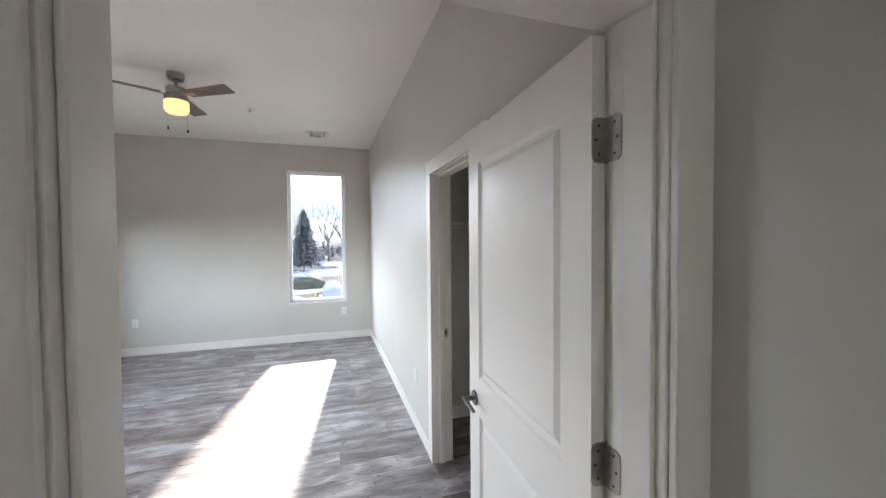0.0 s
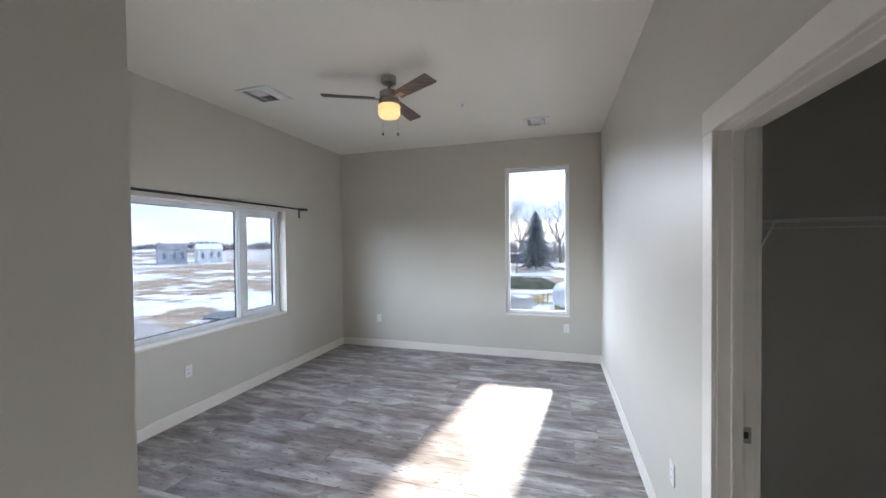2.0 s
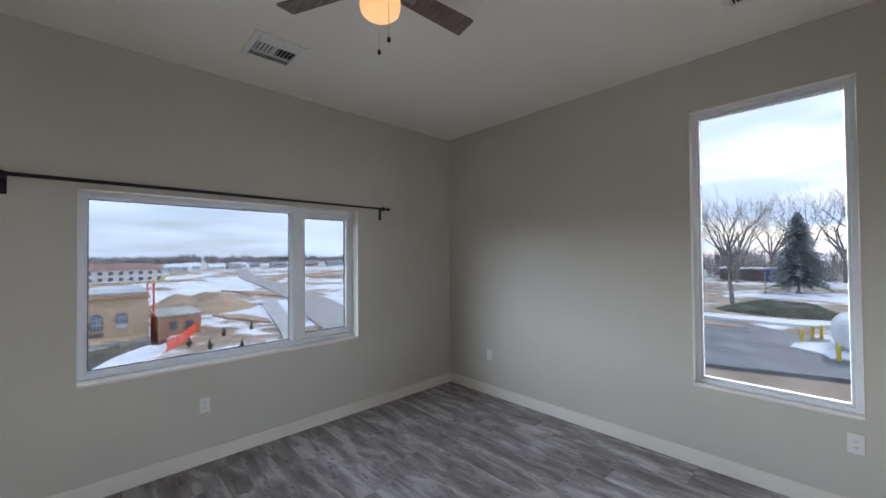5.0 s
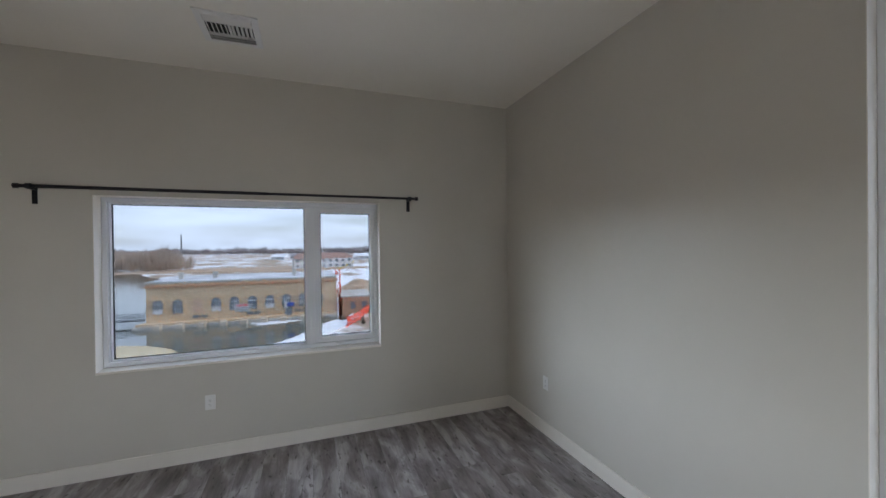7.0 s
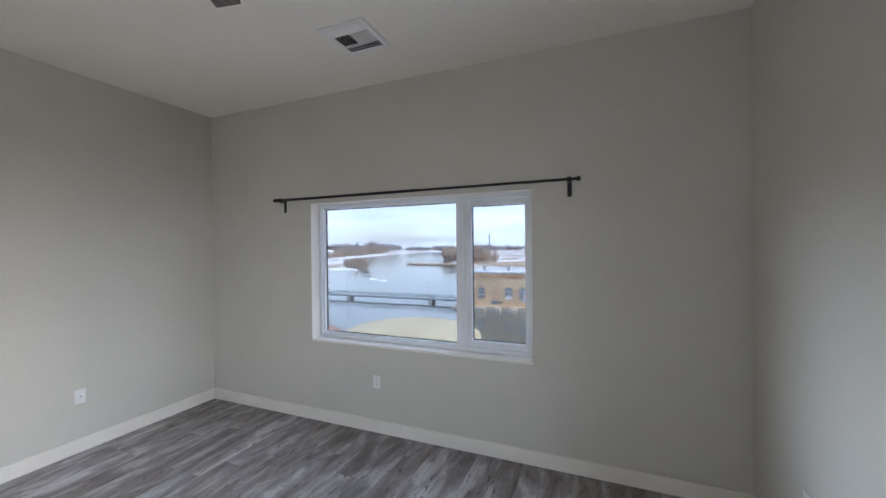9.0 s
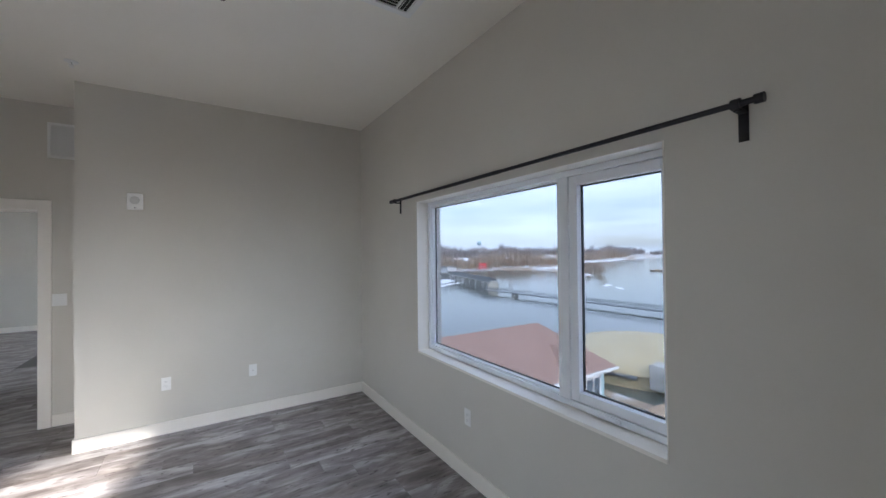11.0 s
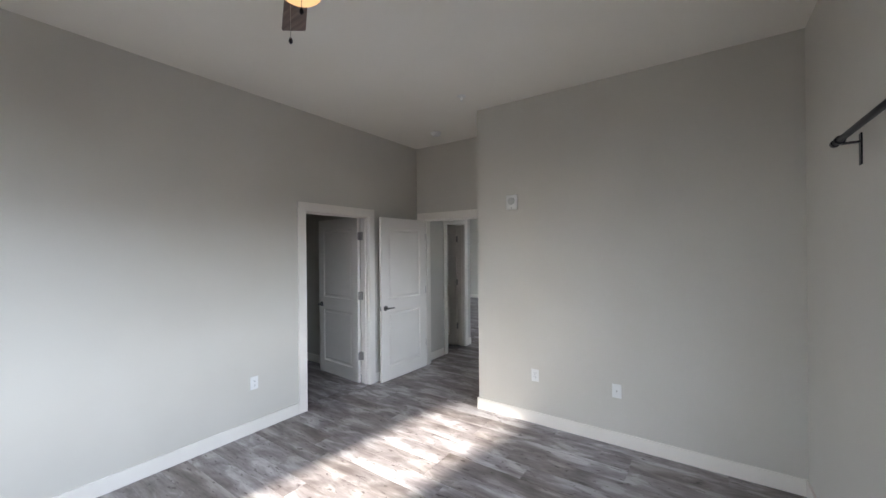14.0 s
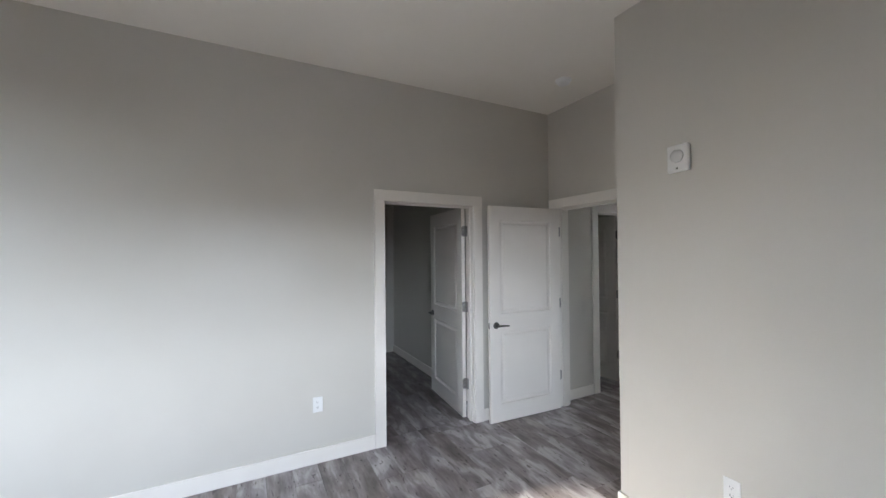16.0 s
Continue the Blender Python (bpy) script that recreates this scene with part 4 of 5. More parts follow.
# ---- trees ----
def bare_tree(name, at, height, seed, label, spread=0.5, levels=5, radius=None):
    rng = random.Random(seed)
    vs, fs = [], []

    def limb(p, q, r1, r2, n):
        d = (q - p).normalized()
        u = d.orthogonal().normalized()
        v = d.cross(u)
        k = len(vs)
        for c, r in ((p, r1), (q, r2)):
            for i in range(n):
                a = 2 * math.pi * i / n
                vs.append(tuple(c + (u * math.cos(a) + v * math.sin(a)) * r))
        for i in range(n):
            fs.append((k + i, k + (i + 1) % n, k + n + (i + 1) % n, k + n + i))

    def grow(p, d, ln, r, lev):
        n = 7 if lev > levels - 2 else 4 if lev > 1 else 3
        segs = 3 if lev > 1 else 2
        for s in range(segs):
            d = (d + Vector((rng.uniform(-1, 1), rng.uniform(-1, 1), rng.uniform(-0.3, 0.5))) * 0.16).normalized()
            q = p + d * ln / segs
            limb(p, q, r, r * 0.82, n)
            p, r = q, r * 0.82
            if lev > 0 and s > 0:
                a = rng.uniform(0, 6.28)
                side = d.orthogonal().normalized()
                side.rotate(Matrix.Rotation(a, 3, d))
                grow(p, (d * 0.75 + side * spread * rng.uniform(0.8, 1.5) + Vector((0, 0, 0.15))).normalized(), ln * rng.uniform(0.55, 0.75), r * 0.6, lev - 1)
        if lev > 0:
            for _ in range(2):
                a = rng.uniform(0, 6.28)
                side = d.orthogonal().normalized()
                side.rotate(Matrix.Rotation(a, 3, d))
                grow(p, (d + side * spread * rng.uniform(0.5, 1.1)).normalized(), ln * rng.uniform(0.6, 0.8), r * 0.7, lev - 1)

    t = thing(name, at, label, "tree", "bare trees")
    grow(Vector((0, 0, -0.3)), Vector((0, 0, 1)), height * 0.32, radius or height * 0.018, 1)
    k = len(fs)
    trunk_v, trunk_f = list(vs), list(fs)
    vs.clear(), fs.clear()
    top = Vector((0, 0, height * 0.22))
    for i in range(5):
        a = i * 1.257 + rng.uniform(-0.3, 0.3)
        grow(top + Vector((0, 0, i * height * 0.02)), Vector((math.cos(a) * spread, math.sin(a) * spread, 1)).normalized(), height * 0.30, (radius or height * 0.018) * 0.55, levels - 1)
    for nm, v_, f_ in (("trunk", trunk_v, trunk_f), ("crown", list(vs), list(fs))):
        me = bpy.data.meshes.new(nm)
        me.from_pydata(v_, [], f_)
        me.materials.append(M_BARK)
        new(nm, me).parent = t
    return t


big = bare_tree("bare_tree", (-14.5, 98, ZG), 25, 3, "large leafless tree with spreading branches", 0.6, 4)
for i, (x, y, k, rz) in enumerate(((-36, 150, 1.15, 40), (-24, 168, 1.3, 150), (-16, 178, 1.25, 260), (8, 172, 1.35, 20), (16, 160, 1.2, 200), (2, 190, 1.4, 100), (-45, 135, 1.1, 310), (26, 150, 1.2, 80), (-30, 185, 1.4, 220), (-8, 200, 1.5, 10))):
    copy_thing(big, Matrix.Translation((x, y, ZG)) @ Matrix.Rotation(radians(rz), 4, "Z")).scale = (k, k, k)


def spruce(at, height, seed):
    """A trunk with whorls of drooping boughs, each a fan of needle sprays."""
    rng = random.Random(seed)
    t = thing("spruce_tree", at, "tall dark green spruce, needles paled for glare", "tree")
    part("trunk", tube(bmesh.new(), (0, 0, -0.3), (0, 0, height * 0.97), height * 0.014, 0.03, n=10), M_BARK, t)
    vs, fs = [], []
    z = height * 0.10
    while z < height * 0.985:
        f = 1 - z / height
        reach = height * 0.36 * (f ** 0.72) * rng.uniform(0.8, 1.1) + 0.15
        n = int(7 + 7 * f)
        for i in range(n):
            a = 2 * math.pi * (i + rng.random()) / n
            ln = reach * rng.uniform(0.7, 1.12)
            d = Vector((math.cos(a), math.sin(a), 0))
            side = Vector((-d.y, d.x, 0))
            for k in range(7):
                u = (k + 0.5) / 7
                p = d * ln * u + Vector((0, 0, z + 0.10 * ln * math.sin(u * 3.0) - 0.26 * ln * u))
                w = ln * 0.30 * (1 - 0.75 * u) + 0.12
                for s in (-1, 1):
                    tip = p + d * w * 0.8 + side * s * w * rng.uniform(0.7, 1.2) + Vector((0, 0, -0.22 * w * rng.uniform(0.3, 1.6)))
                    q = p + side * s * 0.05
                    b = len(vs)
                    h = 0.16 * w + 0.05
                    vs.extend((tuple(p - d * 0.15 * w), tuple(q + d * 0.3 * w + Vector((0, 0, h))), tuple(tip), tuple(q + Vector((0, 0, -h * 1.5)))))
                    fs.extend(((b, b + 1, b + 2), (b, b + 2, b + 3)))
        z += height * 0.022 * (0.6 + f)
    me = bpy.data.meshes.new("crown")
    me.from_pydata(vs, [], fs)
    me.materials.append(M_NEEDLE)
    new("crown", me).parent = t
    return t


spruce((-6.9, 140, ZG), 21.5, 4)


def woods(name, pts, depth, count, hmin, hmax, material, label, seed, width=0.35):
    """Far leafless woods: clumps of thin upright twigs along a line."""
    rng = random.Random(seed)
    P = [Vector((*p, 0)) for p in pts]
    lens = [(b - a).length for a, b in zip(P, P[1:])]
    vs, fs = [], []
    for _ in range(count):
        u = rng.uniform(0, sum(lens))
        i = 0
        while i < len(lens) - 1 and u > lens[i]:
            u -= lens[i]
            i += 1
        d = (P[i + 1] - P[i]).normalized()
        c = P[i] + d * u + Vector((-d.y, d.x, 0)) * rng.uniform(-depth, depth)
        z = land_height(c.x, c.y) - 0.5
        hh = rng.uniform(hmin, hmax) * (0.75 + 0.5 * noise.noise(Vector((c.x * 0.03, c.y * 0.03, 9))))
        r = hh * 0.38
        for k in range(26):
            a, e = rng.uniform(0, 6.28), rng.uniform(0.25, 1.0)
            q = c + Vector((math.cos(a) * r * e * rng.random(), math.sin(a) * r * e * rng.random(), 0))
            top = hh * (1 - 0.5 * (q - c).length / r) * rng.uniform(0.72, 1.0)
            w = width * hh * 0.05
            tx = q.x + rng.uniform(-0.12, 0.12) * hh
            ty = q.y + rng.uniform(-0.12, 0.12) * hh
            b = len(vs)
            low = z + (hh * 0.12 if k % 4 else 0)
            s = Vector((math.sin(a), math.cos(a), 0)) * w
            vs.extend(((c.x + (q.x - c.x) * 0.4, c.y + (q.y - c.y) * 0.4, low), (q.x + s.x, q.y + s.y, z + top * 0.62), (tx, ty, z + top), (q.x - s.x, q.y - s.y, z + top * 0.6)))
            fs.append((b, b + 1, b + 2, b + 3))
    me = bpy.data.meshes.new(name)
    me.from_pydata(vs, [], fs)
    me.materials.append(material)
    return tagged(new(name, me), label, "woods", kind="stuff")


woods("far_woods_north", [(-130, 230), (-40, 215), (60, 200)], 22, 330, 11, 20, M_TWIG_HAZE, "leafless woods behind the lot, greyed for haze", 21)
woods("far_woods_west", [(-700, 60), (-640, 300), (-480, 480), (-300, 520)], 40, 1000, 13, 20, M_TWIG_HAZE, "far line of leafless woods on the horizon", 22, 0.5)
woods("far_woods_southwest", [(-820, -420), (-830, -200), (-780, 0), (-700, 80)], 40, 800, 13, 20, M_TWIG_HAZE, "far line of leafless woods across the lake", 23, 0.5)
woods("shore_woods_west", [(-215, -62), (-290, -100), (-380, -130)], 14, 420, 10, 16, M_TWIG, "brown leafless shore woods behind the powerhouse", 24)
woods("shore_woods_south", [(60, -190), (-60, -182), (-110, -190), (-190, -185), (-250, -240), (-330, -260), (-520, -330)], 26, 1000, 9, 16, M_TWIG, "brown leafless trees along the far shore", 25)
woods("hill_woods_south", [(150, -420), (-150, -430), (-420, -440), (-800, -470)], 50, 900, 20, 29, M_TWIG_HAZE, "leafless woods on the far hills, greyed for haze", 26, 0.5)
woods("spit_brush", [(-154, -104), (-180, -124), (-230, -160)], 7, 90, 4, 7, M_TWIG, "low brush on the spit of land", 27)


# ---- powerhouse ----
def arch(bm, y, z, w, h, x0, x1, n=12):
    """An arched plate facing +x: w wide, h high to its crown, from x0 to x1."""
    pts = [(y - w / 2, z), (y + w / 2, z)]
    for i in range(n + 1):
        a = math.pi * i / n
        pts.append((y + w / 2 * math.cos(a), z + h - w / 2 + w / 2 * math.sin(a)))
    lo = [bm.verts.new((x0, *p)) for p in pts]
    hi = [bm.verts.new((x1, *p)) for p in pts]
    bm.faces.new(hi)
    m = len(pts)
    for i in range(m):
        bm.faces.new((lo[i], lo[(i + 1) % m], hi[(i + 1) % m], hi[i]))
    bmesh.ops.recalc_face_normals(bm, faces=bm.faces)
    return bm


M_INFILL = mottled("pinkish_infill_brick", (0.55, 0.37, 0.27), (0.62, 0.43, 0.32), 1.5, 0.85)
M_ROOFING = mottled("grey_roofing_with_thin_snow", (0.42, 0.43, 0.45), (0.70, 0.71, 0.73), 0.25, 0.8)
M_PIER = mottled("tan_weathered_concrete", (0.52, 0.45, 0.36), (0.62, 0.55, 0.45), 0.9, 0.85, 0, 0.2, 9)
PX, PY0, PY1 = -63.0, -17.0, 8.7
ph = thing("powerhouse", (0, 0, 0), "long tan brick powerhouse with arched windows and snowy flat roof", "building")
part("wall", B(PX - 14, PX, PY0, PY1, ZW + 0.4, -3.1), M_BRICK, ph)
part("cornice", B(PX - 14.2, PX + 0.25, PY0 - 0.25, PY1 + 0.2, -3.70, -3.38, bevel=0.05), M_REDBRICK, ph)
part("parapet", B(PX - 14.1, PX + 0.12, PY0 - 0.12, PY1 + 0.1, -3.1, -2.88), M_CONCRETE, ph)
part("roof", B(PX - 13.8, PX - 0.2, PY0 + 0.2, PY1 - 0.2, -2.95, -2.80), M_ROOFING, ph, "grey flat roof under thin snow")
part("foundation", B(PX - 14, PX + 1.5, PY0 - 1.2, PY1, ZW - 1.8, ZW + 0.4, bevel=0.05), M_CONCRETE, ph)
part("ledge", B(PX + 0.002, PX + 1.3, PY0 - 0.8, PY1, ZW + 0.4, ZW + 0.70, bevel=0.03), M_BRICK, ph)
for i in range(9):
    y = PY0 + 1.9 + i * 2.65
    part("pier", B(PX + 1.3, PX + 2.6, y - 0.45, y + 0.45, ZW - 1.8, ZW + 0.62, bevel=0.06), M_PIER, ph)
for i in range(10):
    y, z = -15.6 + i * 2.40, ZW + 1.85
    if i == 2:
        part("infill", arch(bmesh.new(), y, z, 1.25, 2.0, PX, PX + 0.05), M_INFILL, ph, "bricked-up arch")
        continue
    w = part("window", arch(bmesh.new(), y, z - 0.08, 1.55, 2.28, PX, PX + 0.10), M_BRICK, ph)
    part("pane", arch(bmesh.new(), y, z, 1.22, 2.0, PX + 0.10, PX + 0.14), M_PANE_FAR, w)
    bm = bmesh.new()
    for k in (-0.3, 0.0, 0.3):
        box(bm, PX + 0.14, PX + 0.18, y + k - 0.03, y + k + 0.03, z, z + 1.75)
    box(bm, PX + 0.14, PX + 0.19, y - 0.58, y + 0.58, z + 0.62, z + 0.70)
    box(bm, PX + 0.14, PX + 0.19, y - 0.58, y + 0.58, z + 1.28, z + 1.36)
    if i % 3 == 0:
        box(bm, PX + 0.14, PX + 0.17, y - 0.58, y + 0.58, z, z + 0.55)
    part("muntins", bm, M_WHITE_FAR, w)
for y in (-14.0, -9.4, 2.2):
    part("vent_stack", B(PX - 5, PX - 4.4, y - 0.3, y + 0.3, -2.81, -1.75, bevel=0.04), M_CONCRETE, ph)
for y in (-10.9, -9.9, -3.9, -2.9, 2.9, 3.9):
    part("basement_window", B(PX + 0.001, PX + 0.05, y - 0.5, y + 0.4, ZW + 1.02, ZW + 1.42), M_PANE_FAR, ph)
sign = thing("wall_sign", (PX + 0.26, -5.0, ZW + 1.75), "white and red warning sign on the powerhouse wall", "sign")
part("board", B(-0.05, 0.02, -0.98, 0.98, -0.2, 0.95), M_WHITE_FAR, sign)
part("header", B(0.02, 0.04, -0.85, 0.85, 0.66, 0.84), M_RED, sign)
for k in (0.35, 0.12, -0.1):
    part("text_bar", B(0.02, 0.035, -0.8, 0.8, k - 0.05, k + 0.06), M_STEEL, sign)
gate = thing("gate_hoist", (PX + 1.0, 1.5, ZW + 0.70), "blue and white gate hoist on the ledge", "machine")
part("frame", B(-0.3, 0.3, -0.5, 0.5, 0, 1.3, bevel=0.05), M_STEEL, gate)
part("motor", B(-0.25, 0.25, -0.35, 0.9, 1.3, 1.9, bevel=0.1), M_BLUE, gate)
part("cover", B(-0.3, 0.3, -0.6, -0.2, 1.0, 2.2, bevel=0.1), M_WHITE_FAR, gate)
an = thing("brick_annex", (0, 0, 0), "red brick annex beside the powerhouse", "building")
part("wall", B(-70, -61.5, 9.6, 14.4, ZG - 1, -6.3), M_REDBRICK, an)
part("roof", B(-70.2, -61.3, 9.4, 14.6, -6.3, -6.05), M_CONCRETE, an)
for y in (11.2, 13.0):
    part("window", B(-61.5, -61.42, y - 0.4, y + 0.4, -8.1, -7.0), M_PANE_FAR, an)
rig = thing("steel_mast", (-66, 9.2, ZG), "orange steel lattice mast beside the powerhouse", "mast")
for a, b in ((-0.35, -0.35), (0.35, -0.35), (0.35, 0.35), (-0.35, 0.35)):
    part("post", tube(bmesh.new(), (a, b, -0.3), (a, b, 7.0), 0.07, n=8), M_ORANGE, rig)
for i in range(7):
    part("brace", tube(bmesh.new(), (0.35, -0.35, i), (0.35, 0.35, i + 1.0), 0.04, n=6), M_ORANGE, rig)
part("arm", tube(bmesh.new(), (0, 0, 6.9), (0.4, 2.6, 8.2), 0.10, 0.06, n=8), M_YELLOW, rig)
bm = bmesh.new()
rings = []
for i in range(9):
    f = i / 8
    ring = []
    for k in range(36):
        a = 2 * math.pi * k / 36
        x, y = -88 + 9 * (1 - 0.97 * f) * math.cos(a), 19 + 11 * (1 - 0.97 * f) * math.sin(a)
        ring.append(bm.verts.new((x, y, ZG - 0.2 + 4.2 * math.sin(f * math.pi / 2) * (0.8 + 0.5 * noise.noise(Vector((x * 0.25, y * 0.25, 4)))))))
    rings.append(ring)
for a, b in zip(rings, rings[1:]):
    for k in range(36):
        bm.faces.new((a[k], a[(k + 1) % 36], b[(k + 1) % 36], b[k]))
bm.faces.new(rings[-1])
tagged(part("earth_mound", bm, M_EARTH, smooth=True), "heap of bare brown earth behind the annex", "mound")
fence = thing("safety_fence", (-50, 9, ZG), "bright orange plastic safety fence on the snowy bank", "fence")
pts = [Vector((-0.5 - 2.2 * i, 0.2 + 1.0 * i + 0.3 * math.sin(i), 0)) for i in range(6)]
for a, b in zip(pts, pts[1:]):
    d = b - a
    n_ = Vector((-d.y, d.x, 0)).normalized() * 0.03
    bm = bmesh.new()
    for z in (0.25, 0.45, 0.65, 0.85, 1.05, 1.25):
        q = [a - n_, b - n_, b + n_, a + n_]
        lo = [bm.verts.new((p.x, p.y, z)) for p in q]
        hi = [bm.verts.new((p.x, p.y, z + 0.13)) for p in q]
        bm.faces.new(hi), bm.faces.new(lo[::-1])
        for k in range(4):
            bm.faces.new((lo[k], lo[(k + 1) % 4], hi[(k + 1) % 4], hi[k]))
    part("mesh_panel", bm, M_ORANGE, fence)
for p in pts:
    part("post", tube(bmesh.new(), (p.x, p.y, -0.3), (p.x, p.y, 1.5), 0.05, n=8), M_ORANGE, fence)

# ---- bridge and dam ----
bridge = thing("foot_bridge", (-66.3, -18.2, ZW), "low steel foot bridge across the lake", "bridge")
part("deck", B(-0.7, 0.7, -58, 0, 0.62, 0.78), M_STEEL, bridge)
for s in (-0.65, 0.65):
    bm = bmesh.new()
    for z in (1.15, 1.5):
        box(bm, s - 0.03, s + 0.03, -58, 0, z, z + 0.06)
    for i in range(30):
        box(bm, s - 0.03, s + 0.03, -i * 2 - 0.03, -i * 2 + 0.03, 0.78, 1.5)
    part("railing", bm, M_STEEL, bridge)
for i in range(3):
    part("pier", B(-0.8, 0.8, -6 - i * 19 - 0.4, -6 - i * 19 + 0.4, -1.6, 0.63, bevel=0.05), M_CONCRETE, bridge)
for i in (0, 2, 4):
    lp = thing("street_lamp", (-66.3, -25.0 - i * 9.5, ZW + 0.78), "white lamp post on the foot bridge", "lamp", "bridge lamps")
    part("pole", tube(bmesh.new(), (0, 0, 0), (0, 0, 3.2), 0.08, 0.05, n=10), M_WHITE_FAR, lp)
    part("lamp_head", lathe(bmesh.new(), 0, 0, [(0.08, 3.2), (0.22, 3.3), (0.22, 3.55), (0.06, 3.7)], 14), M_WHITE_FAR, lp)
dam = thing("dam", (0, 0, 0), "long concrete dam with gate piers across the lake", "dam")
da, db = Vector((-73, -78, 0)), Vector((-98, -150, 0))
dd = (db - da).normalized()
dm = Matrix.Translation((da.x, da.y, ZW)) @ Matrix.Rotation(math.atan2(dd.y, dd.x), 4, "Z")
dl = (db - da).length
for nm, bm, mt in (("deck", B(0, dl, -1.0, 1.0, 1.9, 2.4), M_CONCRETE), ("railing", B(0, dl, -0.95, -0.85, 2.4, 3.2), M_STEEL), ("railing", B(0, dl, 0.85, 0.95, 2.4, 3.2), M_STEEL)):
    bmesh.ops.transform(bm, verts=bm.verts, matrix=dm)
    part(nm, bm, mt, dam)
for i in range(13):
    bm = B(i * 5.8 + 0.4, i * 5.8 + 1.6, -1.6, 1.6, -1.6, 1.91, bevel=0.08)
    bmesh.ops.transform(bm, verts=bm.verts, matrix=dm)
    part("pier", bm, M_CONCRETE, dam)
gh = thing("gate_house", (-90, -127, ZW + 2.4), "small white gate house on the dam", "building")
part("wall", B(-2.2, 2.2, -2.2, 2.2, 0, 2.4), M_WHITE_FAR, gh)
part("roof", B(-2.5, 2.5, -2.5, 2.5, 2.4, 2.7, bevel=0.05), M_STEEL, gh)
rs = thing("red_sign", (-121, -143, ZG), "large red sign on posts by the far shore", "sign")
part("board", B(-2.4, 2.4, -0.1, 0.1, 2.2, 5.0, bevel=0.03), M_RED, rs)
for k in (-1.8, 1.8):
    part("post", tube(bmesh.new(), (k, 0, -2.0), (k, 0, 2.3), 0.14, n=8), M_STEEL, rs)
part("emblem_bar", B(-1.5, 1.5, 0.1, 0.14, 3.2, 3.6), M_WHITE_FAR, rs)
bo = thing("buoy", (-25.6, -39.0, ZW), "white floating buoy on the lake", "buoy", "line of buoys")
part("float", lathe(bmesh.new(), 0, 0, [(0.25, -0.15), (0.55, 0.1), (0.58, 0.5), (0.40, 0.8), (0.10, 0.9)], 16), M_WHITE_FAR, bo, smooth=True)
part("top_ring", lathe(bmesh.new(), 0, 0, [(0.10, 0.9), (0.16, 1.0), (0.08, 1.1)], 12), M_WHITE_FAR, bo)
for i in range(1, 9):
    copy_thing(bo, Matrix.Translation((-25.6 - 0.6 * i, -39.0 - 3.9 * i, ZW)))

# ---- tank with a dome ----
tank = thing("domed_tank", (-37, -13.7, ZG), "round concrete tank with a tan domed roof", "tank")
part("wall", tube(bmesh.new(), (0, 0, -1), (0, 0, 0.80), 7.6, n=64), M_DOME, tank, smooth=True)
part("dome", lathe(bmesh.new(), 0, 0, [(7.8 * math.cos(a), 0.75 + 1.4 * math.sin(a)) for a in [i * math.pi / 2 / 11 for i in range(11)]] + [(0.3, 2.16)], 64), M_DOME, tank, smooth=True)
part("hatch", B(5.6, 7.0, 4.0, 5.2, 0.0, 1.9, bevel=0.08), M_CONCRETE, tank)
part("pipe", tube(bmesh.new(), (7.8, 0.0, 0.6), (7.2, 3.2, 0.6), 0.18, n=12), M_STEEL, tank)

# ---- teal house with the brown hip roof ----
hs = thing("teal_house", (0, 0, 0), "pale teal house with a broad brown shingled hip roof", "house")
EX, EY0, EY1, RX0 = -23.4, -20.6, -10.0, -23.9
bm = bmesh.new()
EXE = 6.0
v = [bm.verts.new(p) for p in ((EX - 3.0, EY1, -6.6), (EXE, EY1, -6.6), (EXE, EY0, -6.6), (EX - 3.0, EY0, -6.6), (RX0, -15.2, -4.0), (EXE - 5, -15.2, -4.0),
                               (EX - 3.0, EY1, -6.75), (EXE, EY1, -6.75), (EXE, EY0, -6.75), (EX - 3.0, EY0, -6.75))]
for f in ((0, 1, 5, 4), (2, 3, 4, 5), (1, 2, 5), (3, 0, 4), (6, 7, 1, 0), (7, 8, 2, 1), (8, 9, 3, 2), (9, 6, 0, 3), (9, 8, 7, 6)):
    bm.faces.new([v[i] for i in f])
bmesh.ops.recalc_face_normals(bm, faces=bm.faces)
part("roof", bm, M_ROOF, hs, "brown shingled hip roof")
part("wall", B(EX - 2.2, EXE - 0.5, EY0 + 0.5, EY1 - 0.5, ZG - 1, -6.76), M_TEAL, hs)
part("gutter", B(EX - 3.02, EXE, EY1 + 0.002, EY1 + 0.12, -6.80, -6.58, bevel=0.02), M_WHITE_FAR, hs)
bm = bmesh.new()
gx = -22.8
v = [bm.verts.new(p) for p in ((gx - 1.3, -10.9, -6.1), (gx + 1.3, -10.9, -6.1), (gx, -10.9, -5.2), (gx, -13.2, -5.2), (gx - 1.3, -11.1, -6.1), (gx + 1.3, -11.1, -6.1))]
for f in ((0, 1, 2),):
    bm.faces.new([v[i] for i in f])
dormer = part("gable_wall", bm, M_TEAL, hs)
bm = bmesh.new()
for s in (-1, 1):
    q = [bm.verts.new(p) for p in ((gx + s * 1.5, -10.7, -6.25), (gx, -10.7, -5.1), (gx, -13.2, -5.1), (gx + s * 1.5, -11.2, -6.25))]
    q2 = [bm.verts.new((p.co.x, p.co.y, p.co.z - 0.12)) for p in q]
    bm.faces.new(q), bm.faces.new(q2[::-1])
    for k in range(4):
        bm.faces.new((q[k], q[(k + 1) % 4], q2[(k + 1) % 4], q2[k]))
bmesh.ops.recalc_face_normals(bm, faces=bm.faces)
